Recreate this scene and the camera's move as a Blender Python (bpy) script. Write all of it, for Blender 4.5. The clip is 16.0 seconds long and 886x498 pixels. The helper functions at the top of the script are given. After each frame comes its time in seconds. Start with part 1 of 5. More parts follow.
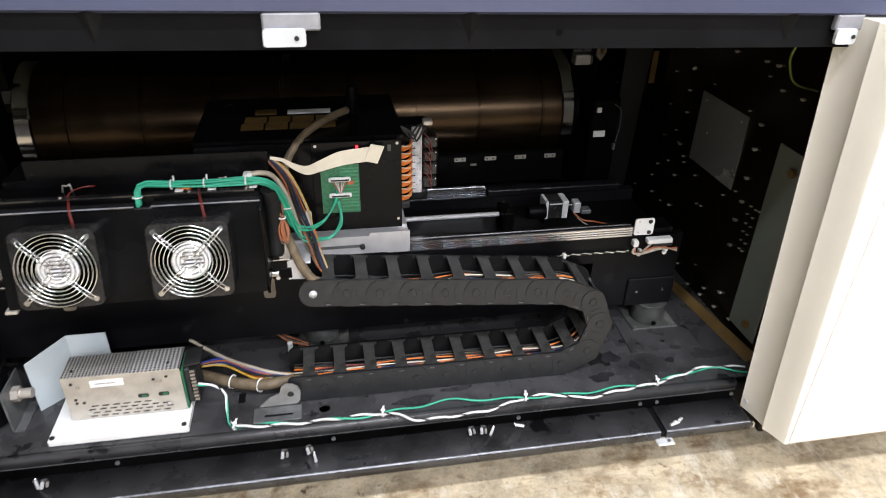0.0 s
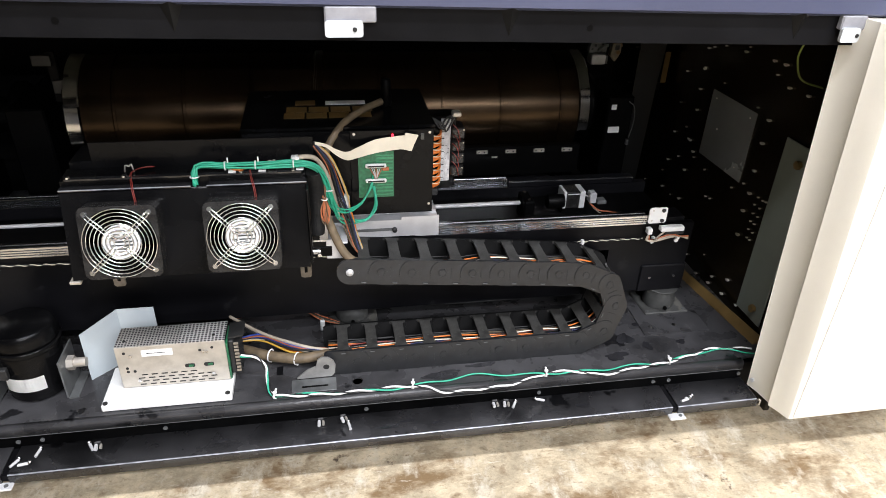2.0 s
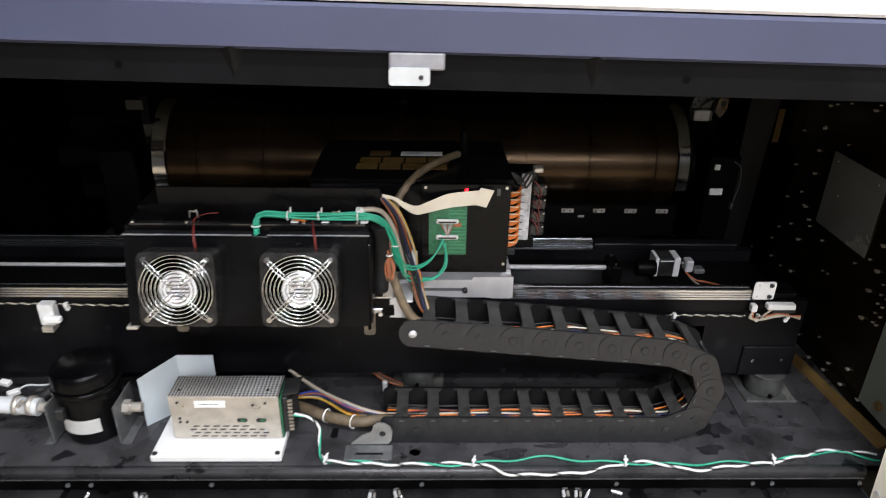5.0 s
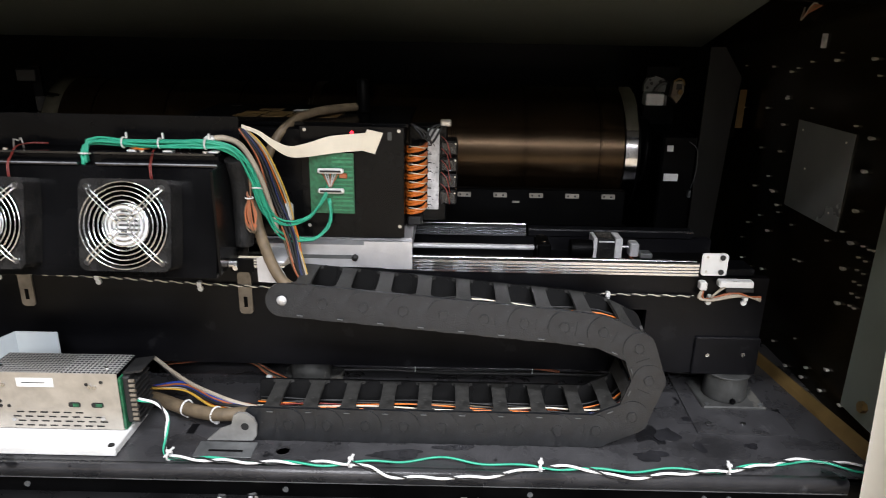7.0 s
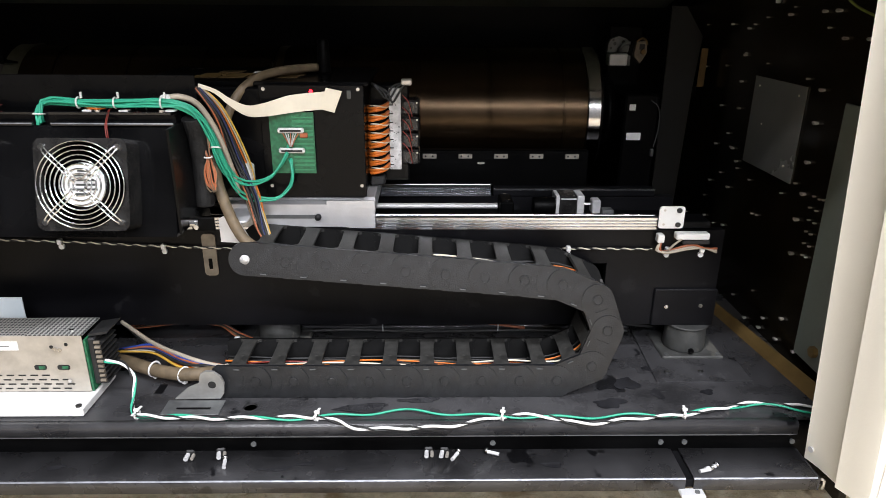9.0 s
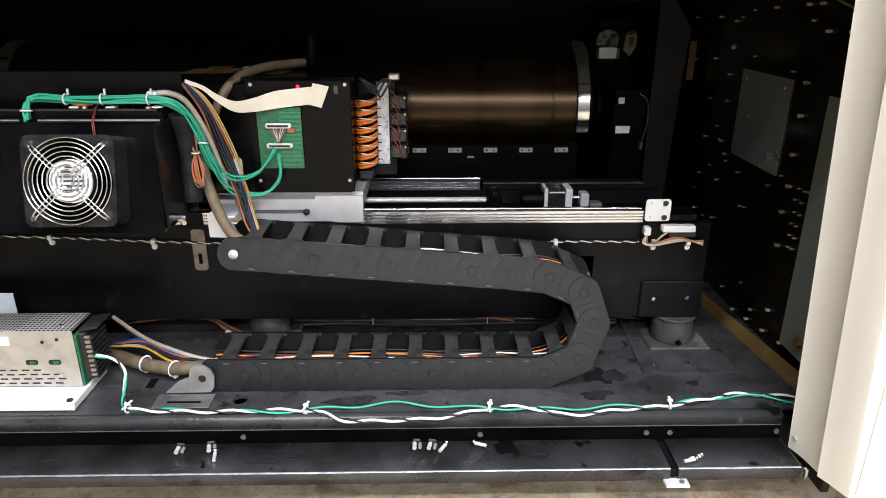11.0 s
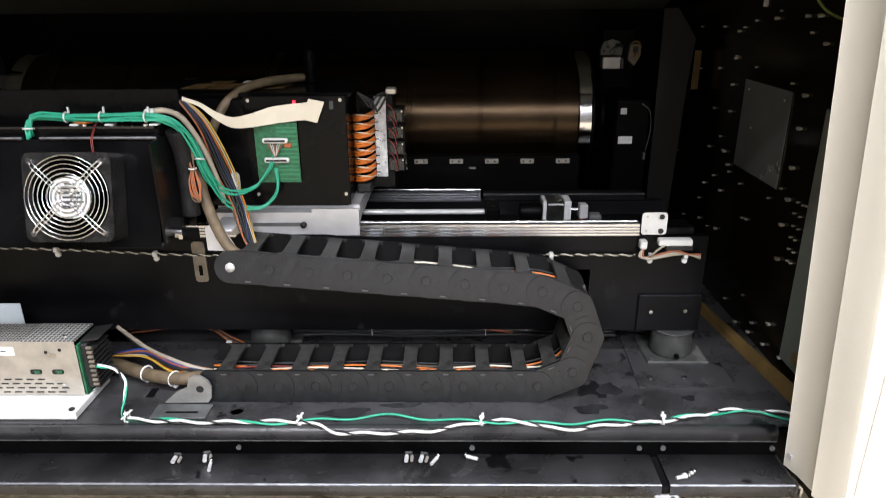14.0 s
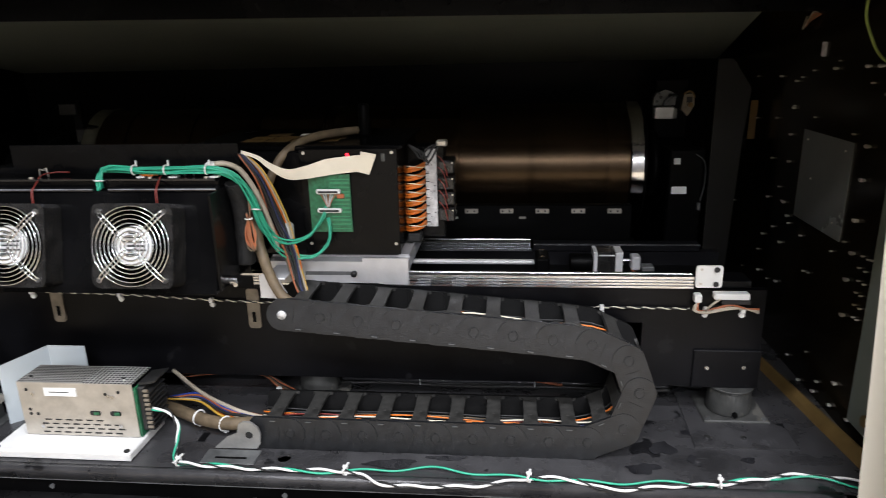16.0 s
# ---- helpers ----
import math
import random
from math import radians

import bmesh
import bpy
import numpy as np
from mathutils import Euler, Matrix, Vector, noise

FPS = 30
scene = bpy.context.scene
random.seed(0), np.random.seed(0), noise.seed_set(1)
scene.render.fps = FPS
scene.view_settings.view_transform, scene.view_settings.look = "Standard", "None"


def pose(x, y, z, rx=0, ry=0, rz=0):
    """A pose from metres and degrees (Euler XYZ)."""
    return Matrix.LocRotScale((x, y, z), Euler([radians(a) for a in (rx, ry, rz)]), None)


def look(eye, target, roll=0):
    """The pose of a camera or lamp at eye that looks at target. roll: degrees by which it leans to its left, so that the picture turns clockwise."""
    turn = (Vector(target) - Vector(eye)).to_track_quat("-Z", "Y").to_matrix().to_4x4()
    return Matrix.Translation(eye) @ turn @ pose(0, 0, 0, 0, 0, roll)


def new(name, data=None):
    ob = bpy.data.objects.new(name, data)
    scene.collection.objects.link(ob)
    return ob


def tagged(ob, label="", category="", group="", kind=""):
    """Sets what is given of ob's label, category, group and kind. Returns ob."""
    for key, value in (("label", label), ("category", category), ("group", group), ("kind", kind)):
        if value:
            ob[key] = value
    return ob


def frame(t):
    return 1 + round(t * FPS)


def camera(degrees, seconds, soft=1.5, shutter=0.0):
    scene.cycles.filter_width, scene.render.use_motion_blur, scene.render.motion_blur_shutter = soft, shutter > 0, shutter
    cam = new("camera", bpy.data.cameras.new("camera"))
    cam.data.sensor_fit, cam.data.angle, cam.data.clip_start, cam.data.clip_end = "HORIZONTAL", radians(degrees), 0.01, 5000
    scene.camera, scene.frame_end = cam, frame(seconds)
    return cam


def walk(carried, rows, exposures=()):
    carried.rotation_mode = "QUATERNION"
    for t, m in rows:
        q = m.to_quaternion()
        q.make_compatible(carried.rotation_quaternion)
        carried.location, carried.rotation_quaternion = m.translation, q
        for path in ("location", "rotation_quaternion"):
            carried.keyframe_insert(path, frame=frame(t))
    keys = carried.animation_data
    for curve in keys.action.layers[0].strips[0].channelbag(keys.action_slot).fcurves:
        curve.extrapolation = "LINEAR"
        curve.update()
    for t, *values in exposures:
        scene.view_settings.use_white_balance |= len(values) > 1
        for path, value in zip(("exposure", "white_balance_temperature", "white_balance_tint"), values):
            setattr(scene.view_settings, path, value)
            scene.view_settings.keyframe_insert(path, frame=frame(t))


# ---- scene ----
cam = camera(66.9, 16.0, soft=0.8, shutter=0.9)
PATH = [
    (0, (0.194, -0.913, 1.049), (0.515, 0.779, 0.032), 1.5),
    (0.5, (0.15, -0.974, 1.047), (0.497, 0.72, 0.041), 2.0),
    (1, (0.119, -1.003, 1.048), (0.465, 0.682, 0.027), 2.1),
    (1.5, (0.12, -1.004, 1.052), (0.459, 0.695, 0.052), 2.2),
    (2, (0.122, -0.995, 1.052), (0.448, 0.704, 0.049), 2.2),
    (2.5, (0.117, -0.995, 1.049), (0.427, 0.709, 0.049), 3.3),
    (3, (0.091, -1.003, 1.047), (0.274, 0.723, 0.054), 2.5),
    (5.5, (0.222, -0.875, 1.01), (0.27, 0.938, 0.168), 1.0),
    (6, (0.282, -0.85, 0.89), (0.36, 0.987, 0.102), 1.7),
    (6.5, (0.357, -0.824, 0.797), (0.441, 1.051, 0.106), 1.1),
    (7, (0.394, -0.816, 0.758), (0.38, 1.081, 0.126), 1.0),
    (7.5, (0.421, -0.834, 0.742), (0.45, 1.065, 0.117), 1.3),
    (8, (0.429, -0.841, 0.739), (0.451, 1.039, 0.057), 0.3),
    (8.5, (0.42, -0.839, 0.738), (0.446, 1.035, 0.041), 0.2),
    (9, (0.427, -0.839, 0.734), (0.464, 1.035, 0.037), 0.4),
    (11.5, (0.452, -0.847, 0.741), (0.488, 1.019, 0.023), 0.0),
    (12, (0.461, -0.846, 0.745), (0.486, 1.024, 0.037), -0.2),
    (12.5, (0.465, -0.842, 0.747), (0.482, 1.027, 0.035), 0.1),
    (13, (0.475, -0.841, 0.755), (0.465, 1.029, 0.046), -0.7),
    (13.5, (0.49, -0.845, 0.75), (0.463, 1.016, 0.019), -0.8),
    (14, (0.491, -0.846, 0.757), (0.46, 1.023, 0.046), -0.5),
    (14.5, (0.492, -0.842, 0.769), (0.454, 1.041, 0.096), -0.4),
    (15, (0.495, -0.838, 0.767), (0.418, 1.055, 0.127), -0.5),
    (15.5, (0.502, -0.842, 0.766), (0.375, 1.061, 0.164), -0.8),
    (16, (0.5, -0.845, 0.766), (0.308, 1.058, 0.184), -1.4),
]
EXPOSURES = [(0, -0.15), (0.6, 0.0), (3, 0.0), (5.5, -0.3), (6.5, -0.1), (7, -0.12), (8, 0.0), (13, 0.0), (14.5, -0.05), (16, -0.25)]
walk(cam, [(t, look(eye, target, roll)) for t, eye, target, roll in PATH], EXPOSURES)

# ---------------------------------------------------------------- world and light
world = bpy.data.worlds.new("world")
scene.world = world
world.use_nodes = True
world.node_tree.nodes["Background"].inputs[0].default_value = (0.75, 0.8, 0.85, 1)
world.node_tree.nodes["Background"].inputs[1].default_value = 0.05


def ceiling_lamp(x, y, power, sx=3.6, sy=0.14):
    d = bpy.data.lights.new("ceiling_lamp", "AREA")
    d.shape, d.size, d.size_y, d.energy, d.color = "RECTANGLE", sx, sy, power, (0.965, 0.975, 1.045)
    ob = new("ceiling_lamp", d)
    ob.matrix_world = pose(x, y, 3.12, 0, 0, 0)
    return ob


for ly, power in ((-1.2, 150), (-2.8, 172), (-4.4, 193), (-7.0, 355)):
    ceiling_lamp(1.1, ly, power)


# ---------------------------------------------------------------- materials
def mat(name, color, rough=0.5, metal=0.0, vary=0.15, scale=18.0, bump=0.05, bscale=220.0, spots=None, spec=0.5, coat=0.0, stretch=None, fade=0.04, grain=0.55):
    """A painted, plastic or metal surface: broad patches and fine grain in colour and gloss, a fine relief, stains where given."""
    m = bpy.data.materials.new(name)
    m.use_nodes = True
    nt = m.node_tree
    bs = nt.nodes["Principled BSDF"]
    bs.inputs["Metallic"].default_value = metal
    bs.inputs["Specular IOR Level"].default_value = spec
    bs.inputs["Coat Weight"].default_value = coat
    tc = nt.nodes.new("ShaderNodeTexCoord")
    mp = nt.nodes.new("ShaderNodeMapping")
    mp.inputs["Scale"].default_value = stretch or (1, 1, 1)
    nt.links.new(tc.outputs["Object"], mp.inputs[0])
    n1 = nt.nodes.new("ShaderNodeTexNoise")
    n1.inputs["Scale"].default_value, n1.inputs["Detail"].default_value, n1.inputs["Roughness"].default_value = scale, 9, grain
    n2 = nt.nodes.new("ShaderNodeTexNoise")
    n2.inputs["Scale"].default_value, n2.inputs["Detail"].default_value = bscale, 3
    for n in (n1, n2):
        nt.links.new(mp.outputs[0], n.inputs["Vector"])
    ramp = nt.nodes.new("ShaderNodeValToRGB")
    c = Vector(color)
    ramp.color_ramp.elements[0].position, ramp.color_ramp.elements[1].position = 0.3, 0.7
    ramp.color_ramp.elements[0].color = (*(c * (1 - vary)), 1)
    ramp.color_ramp.elements[1].color = (*[min(1, v * (1 + vary) + 0.004 * vary) for v in c], 1)
    nt.links.new(n1.outputs["Fac"], ramp.inputs[0])
    out = ramp.outputs[0]
    if spots:
        sc, size, scol = spots
        n3 = nt.nodes.new("ShaderNodeTexNoise")
        n3.inputs["Scale"].default_value, n3.inputs["Detail"].default_value = sc, 4
        nt.links.new(tc.outputs["Object"], n3.inputs["Vector"])
        r3 = nt.nodes.new("ShaderNodeValToRGB")
        r3.color_ramp.elements[0].position, r3.color_ramp.elements[1].position = size, size + fade
        nt.links.new(n3.outputs["Fac"], r3.inputs[0])
        mx = nt.nodes.new("ShaderNodeMix")
        mx.data_type = "RGBA"
        mx.inputs[7].default_value = (*scol, 1)
        nt.links.new(r3.outputs[0], mx.inputs[0])
        nt.links.new(out, mx.inputs[6])
        out = mx.outputs[2]
    nt.links.new(out, bs.inputs["Base Color"])
    mr = nt.nodes.new("ShaderNodeMapRange")
    mr.inputs["To Min"].default_value, mr.inputs["To Max"].default_value = max(0.02, rough - 0.1), min(1, rough + 0.1)
    nt.links.new(n1.outputs["Fac"], mr.inputs[0])
    nt.links.new(mr.outputs[0], bs.inputs["Roughness"])
    if bump:
        bp = nt.nodes.new("ShaderNodeBump")
        bp.inputs["Strength"].default_value, bp.inputs["Distance"].default_value = bump, 0.002
        nt.links.new(n2.outputs["Fac"], bp.inputs["Height"])
        nt.links.new(bp.outputs[0], bs.inputs["Normal"])
    return m


def glow(name, color, strength):
    m = bpy.data.materials.new(name)
    m.use_nodes = True
    bs = m.node_tree.nodes["Principled BSDF"]
    bs.inputs["Base Color"].default_value = (*color, 1)
    bs.inputs["Emission Color"].default_value = (*color, 1)
    bs.inputs["Emission Strength"].default_value = strength
    return m


def perforated(name, color, pitch):
    """Galvanised sheet with a regular field of small punched holes."""
    m = mat(name, color, 0.35, 0.45, 0.1)
    nt = m.node_tree
    bs = nt.nodes["Principled BSDF"]
    tc = next(n for n in nt.nodes if n.type == "TEX_COORD")
    vo = nt.nodes.new("ShaderNodeTexVoronoi")
    vo.inputs["Scale"].default_value, vo.inputs["Randomness"].default_value = 1 / pitch, 0
    nt.links.new(tc.outputs["Object"], vo.inputs["Vector"])
    lt = nt.nodes.new("ShaderNodeMath")
    lt.operation = "LESS_THAN"
    lt.inputs[1].default_value = 0.36
    nt.links.new(vo.outputs["Distance"], lt.inputs[0])
    mx = nt.nodes.new("ShaderNodeMix")
    mx.data_type = "RGBA"
    mx.inputs[7].default_value = (0.01, 0.01, 0.01, 1)
    src = bs.inputs["Base Color"].links[0].from_socket
    nt.links.new(src, mx.inputs[6])
    nt.links.new(lt.outputs[0], mx.inputs[0])
    nt.links.new(mx.outputs[2], bs.inputs["Base Color"])
    inv = nt.nodes.new("ShaderNodeMath")
    inv.operation = "MULTIPLY_ADD"
    inv.inputs[1].default_value, inv.inputs[2].default_value = -0.45, 0.45
    nt.links.new(lt.outputs[0], inv.inputs[0])
    nt.links.new(inv.outputs[0], bs.inputs["Metallic"])
    return m


M_CONC = mat("concrete", (0.50, 0.415, 0.285), 0.45, 0, 0.62, 9.0, 0.5, 180, (26.0, 0.60, (0.24, 0.17, 0.10)), 0.5, 0, (0.9, 1.1, 1), 0.14, 0.80)


def scratches(m, turn, stretch, scale, lo, hi, tint):
    """Worn streaks in one direction, mixed over a surface's colour."""
    nt = m.node_tree
    bs = nt.nodes["Principled BSDF"]
    tc = next(n for n in nt.nodes if n.type == "TEX_COORD")
    mp = nt.nodes.new("ShaderNodeMapping")
    mp.inputs["Rotation"].default_value = (0, 0, radians(turn))
    mp.inputs["Scale"].default_value = stretch
    no = nt.nodes.new("ShaderNodeTexNoise")
    no.inputs["Scale"].default_value, no.inputs["Detail"].default_value, no.inputs["Roughness"].default_value = scale, 6, 0.7
    rp = nt.nodes.new("ShaderNodeValToRGB")
    rp.color_ramp.elements[0].position, rp.color_ramp.elements[1].position = lo, hi
    mx = nt.nodes.new("ShaderNodeMix")
    mx.data_type = "RGBA"
    mx.inputs[7].default_value = (*tint, 1)
    src = bs.inputs["Base Color"].links[0].from_socket
    nt.links.new(tc.outputs["Object"], mp.inputs[0])
    nt.links.new(mp.outputs[0], no.inputs["Vector"])
    nt.links.new(no.outputs["Fac"], rp.inputs[0])
    nt.links.new(rp.outputs[0], mx.inputs[0])
    nt.links.new(src, mx.inputs[6])
    nt.links.new(mx.outputs[2], bs.inputs["Base Color"])


scratches(M_CONC, 24, (2.2, 4.0, 1), 2.2, 0.50, 0.63, (0.22, 0.145, 0.075))
scratches(M_CONC, -50, (7, 4.0, 1), 2.6, 0.52, 0.68, (0.66, 0.60, 0.48))
scratches(M_CONC, 10, (3, 26, 1), 3.0, 0.60, 0.74, (0.30, 0.22, 0.13))
scratches(M_CONC, 30, (1, 1.3, 1), 70.0, 0.56, 0.72, (0.22, 0.155, 0.09))
scratches(M_CONC, 70, (1, 5, 1), 24.0, 0.60, 0.72, (0.70, 0.64, 0.53))
scratches(M_CONC, 0, (1, 1, 1), 13.0, 0.645, 0.70, (0.08, 0.055, 0.035))
M_WALLP = mat("room_paint", (0.14, 0.14, 0.14), 0.8, 0, 0.05)
M_BASE = mat("black_base_paint", (0.038, 0.0375, 0.0395), 0.28, 0, 0.5, 12.0, 0.2, 340, (15.0, 0.64, (0.008, 0.008, 0.009)), 0.45, 0, None, 0.02)
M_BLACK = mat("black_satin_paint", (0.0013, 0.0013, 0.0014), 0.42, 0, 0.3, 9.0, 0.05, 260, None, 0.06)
M_BEAM = mat("black_beam_paint", (0.0026, 0.0026, 0.0034), 0.36, 0, 0.55, 6.0, 0.08, 320, (30.0, 0.66, (0.009, 0.009, 0.010)), 0.15)
M_COVER = mat("black_cover_paint", (0.0026, 0.0026, 0.0029), 0.24, 0, 0.35, 9.0, 0.06, 260, None, 0.13)
M_CHAIN = mat("chain_nylon", (0.0092, 0.0098, 0.0110), 0.36, 0, 0.4, 60.0, 0.25, 500, (140.0, 0.69, (0.045, 0.045, 0.045)))
M_RUBBER = mat("black_rubber", (0.012, 0.012, 0.012), 0.6, 0, 0.3, 30)
M_STEEL = mat("bright_steel", (0.62, 0.62, 0.62), 0.25, 1, 0.12, 30, 0.05, 200, None, 0.5, 0, (0.05, 1, 1))
M_CHROME = mat("chrome_wire", (0.75, 0.75, 0.75), 0.15, 1, 0.05, 30, 0)
M_ALU = mat("cast_aluminium", (0.58, 0.58, 0.59), 0.42, 0.45, 0.12, 25, 0.12, 300)
M_GALV = mat("galvanised_steel", (0.50, 0.465, 0.41), 0.36, 0.55, 0.15, 40, 0.05, 250)
M_GREYMET = mat("grey_zinc_foot", (0.12, 0.125, 0.125), 0.5, 0.4, 0.35, 30, 0.15, 200)
M_FOOT = mat("dusty_grey_foot", (0.062, 0.063, 0.060), 0.55, 0.2, 0.45, 25, 0.2, 200, (30.0, 0.62, (0.14, 0.135, 0.12)))
M_PURPLE = mat("purple_lead", (0.10, 0.03, 0.22), 0.45, 0, 0.15, 60)
M_WHITE = mat("white_plastic", (0.72, 0.72, 0.70), 0.45, 0, 0.08, 20)
M_PAPER = mat("white_label", (0.80, 0.80, 0.78), 0.6, 0, 0.04, 40, 0.02)
M_CREAM = mat("cream_panel_paint", (0.80, 0.765, 0.67), 0.34, 0, 0.06, 4.0, 0.08, 350)
M_WPANEL = mat("white_panel_paint", (0.84, 0.83, 0.80), 0.4, 0, 0.04, 4.0, 0.06, 350)
M_BLUE = mat("blue_grey_paint", (0.056, 0.064, 0.115), 0.4, 0, 0.08, 5.0, 0.08, 350)
M_PALEBLUE = mat("pale_blue_sheet", (0.55, 0.61, 0.64), 0.45, 0.2, 0.06, 12, 0.04)
M_DRUM = mat("brown_drum_coating", (0.042, 0.0268, 0.0145), 0.24, 0.92, 0.35, 14.0, 0.06, 200, None, 0.5, 0, (1, 0.15, 0.15))
M_RING = mat("turned_steel", (0.66, 0.65, 0.64), 0.11, 1, 0.1, 60)
M_DARKWALL = mat("dark_olive_plate", (0.0095, 0.0068, 0.0030), 0.2, 0.2, 0.5, 3.0, 0.05, 200, None, 0.4)
M_GREYPL = mat("grey_plate", (0.065, 0.069, 0.066), 0.42, 0.3, 0.15, 8)
M_STRIP = mat("sage_strip", (0.17, 0.19, 0.165), 0.5, 0.1, 0.12, 8)
M_BRASS = mat("brass_rail", (0.19, 0.12, 0.042), 0.4, 0.35, 0.25, 20)
M_INNER = mat("inner_cover_grey", (0.09, 0.098, 0.082), 0.5, 0, 0.1, 4)
M_GREEN = mat("green_cable", (0.03, 0.36, 0.22), 0.42, 0, 0.12, 40)
M_PCB = mat("green_circuit_board", (0.018, 0.12, 0.055), 0.35, 0, 0.45, 160, 0.2, 300)
M_TRACE = mat("pale_circuit_trace", (0.035, 0.21, 0.10), 0.35, 0, 0.2, 120)
M_ORANGE = mat("orange_wire", (0.62, 0.155, 0.018), 0.4, 0, 0.2, 60)
M_RUST = mat("red_brown_wire", (0.34, 0.10, 0.04), 0.45, 0, 0.2, 60)
M_BLUEW = mat("blue_wire", (0.012, 0.020, 0.078), 0.4, 0, 0.15, 60)
M_BLUEB = mat("bright_blue_wire", (0.02, 0.055, 0.30), 0.4, 0, 0.15, 60)
M_YELLOWW = mat("yellow_wire", (0.55, 0.33, 0.05), 0.45, 0, 0.15, 60)
M_TAN = mat("tan_sleeve", (0.120, 0.088, 0.052), 0.6, 0, 0.3, 60, 0.3, 500)
M_BEIGE = mat("beige_cable", (0.38, 0.33, 0.26), 0.5, 0, 0.12, 40)
M_RIBBON = mat("cream_ribbon", (0.66, 0.60, 0.48), 0.5, 0, 0.06, 40, 0.06, 500)
M_YELLOW = mat("yellow_label", (0.11, 0.062, 0.014), 0.5, 0, 0.15, 40)
M_GYW = mat("green_yellow_wire", (0.15, 0.20, 0.04), 0.45, 0, 0.3, 120)
M_RED = mat("red_wire", (0.17, 0.022, 0.016), 0.45, 0, 0.15, 60)
M_PERF = perforated("perforated_sheet", (0.46, 0.45, 0.42), 0.0055)
M_PERFB = perforated("bright_perforated_sheet", (0.60, 0.60, 0.57), 0.0066)
M_GHOSE = mat("grey_hose", (0.50, 0.52, 0.52), 0.5, 0, 0.1, 30, 0.1)
M_CLEAR = mat("smoky_plastic", (0.05, 0.05, 0.055), 0.2, 0, 0.2, 30)
M_RIVET = mat("dull_rivet", (0.62, 0.58, 0.52), 0.3, 0.3, 0.3, 60)
M_CAP = mat("silver_cap", (0.66, 0.66, 0.66), 0.38, 0.3, 0.1, 60)
M_ANCHOR = mat("grey_anchor_steel", (0.34, 0.335, 0.32), 0.38, 0.5, 0.2, 40)
M_HEAD = mat("black_header_paint", (0.0045, 0.0045, 0.0052), 0.5, 0, 0.3, 9.0, 0.06, 260, None, 0.07)
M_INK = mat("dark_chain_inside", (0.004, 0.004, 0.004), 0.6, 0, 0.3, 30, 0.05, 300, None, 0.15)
# pale grey for strips that stand for highlights on bent edges
M_GLINT = mat("bend_highlight_grey", (0.29, 0.30, 0.33), 0.35, 0.4, 0.45, 45)
M_RAIL = mat("ground_rail_steel", (0.66, 0.67, 0.70), 0.22, 1.0, 0.12, 30, 0.05, 200, None, 0.5, 0, (0.05, 1, 1))
M_DULL = mat("dull_stained_steel", (0.20, 0.17, 0.13), 0.5, 0.4, 0.3, 50)
M_BAR = mat("chain_bar_nylon", (0.028, 0.0275, 0.0255), 0.55, 0, 0.45, 50.0, 0.3, 500, (120.0, 0.66, (0.055, 0.054, 0.05)), 0.3)
M_BRAID = mat("black_braid", (0.006, 0.006, 0.006), 0.6, 0, 0.6, 200.0, 0.9, 420, (300.0, 0.66, (0.05, 0.05, 0.05)), 0.3)
M_FANPL = mat("fan_frame_plastic", (0.015, 0.0145, 0.014), 0.22, 0, 0.5, 40.0, 0.1, 300, None, 0.5)
M_STRIPW = mat("terminal_strip_grey", (0.50, 0.50, 0.50), 0.5, 0, 0.35, 90.0, 0.15, 400, (260.0, 0.62, (0.10, 0.10, 0.10)))
M_PLATE = mat("bare_plate", (0.29, 0.305, 0.30), 0.26, 0.5, 0.12, 5, 0.05, 220)
M_UPR = mat("dark_grey_upright", (0.0075, 0.0078, 0.0078), 0.4, 0.2, 0.3, 6)
M_OIL = mat("oil_film", (0.015, 0.015, 0.017), 0.14, 0, 0.5, 30, 0.02)
scratches(M_BASE, 0, (2, 30, 1), 5.0, 0.62, 0.80, (0.085, 0.085, 0.09))
scratches(M_BASE, 70, (3, 40, 1), 6.0, 0.66, 0.74, (0.13, 0.13, 0.135))
M_LIP = mat("glossy_black_lip", (0.012, 0.012, 0.013), 0.16, 0, 0.5, 30, 0.04, 250, None, 0.7)
M_LED = glow("red_led", (1.0, 0.01, 0.02), 9)


# ---------------------------------------------------------------- mesh helpers
def bm_box(bm, x0, x1, y0, y1, z0, z1, bevel=0.0, seg=1):
    vs = bmesh.ops.create_cube(bm, size=1)["verts"]
    for v in vs:
        v.co = Vector(((x0 + x1) / 2 + v.co.x * (x1 - x0), (y0 + y1) / 2 + v.co.y * (y1 - y0), (z0 + z1) / 2 + v.co.z * (z1 - z0)))
    if bevel:
        es = list({e for v in vs for e in v.link_edges})
        bmesh.ops.bevel(bm, geom=es, offset=bevel, segments=seg, affect="EDGES", profile=0.5)
    return bm


def box(x0, x1, y0, y1, z0, z1, bevel=0.0, seg=1):
    return bm_box(bmesh.new(), x0, x1, y0, y1, z0, z1, bevel, seg)


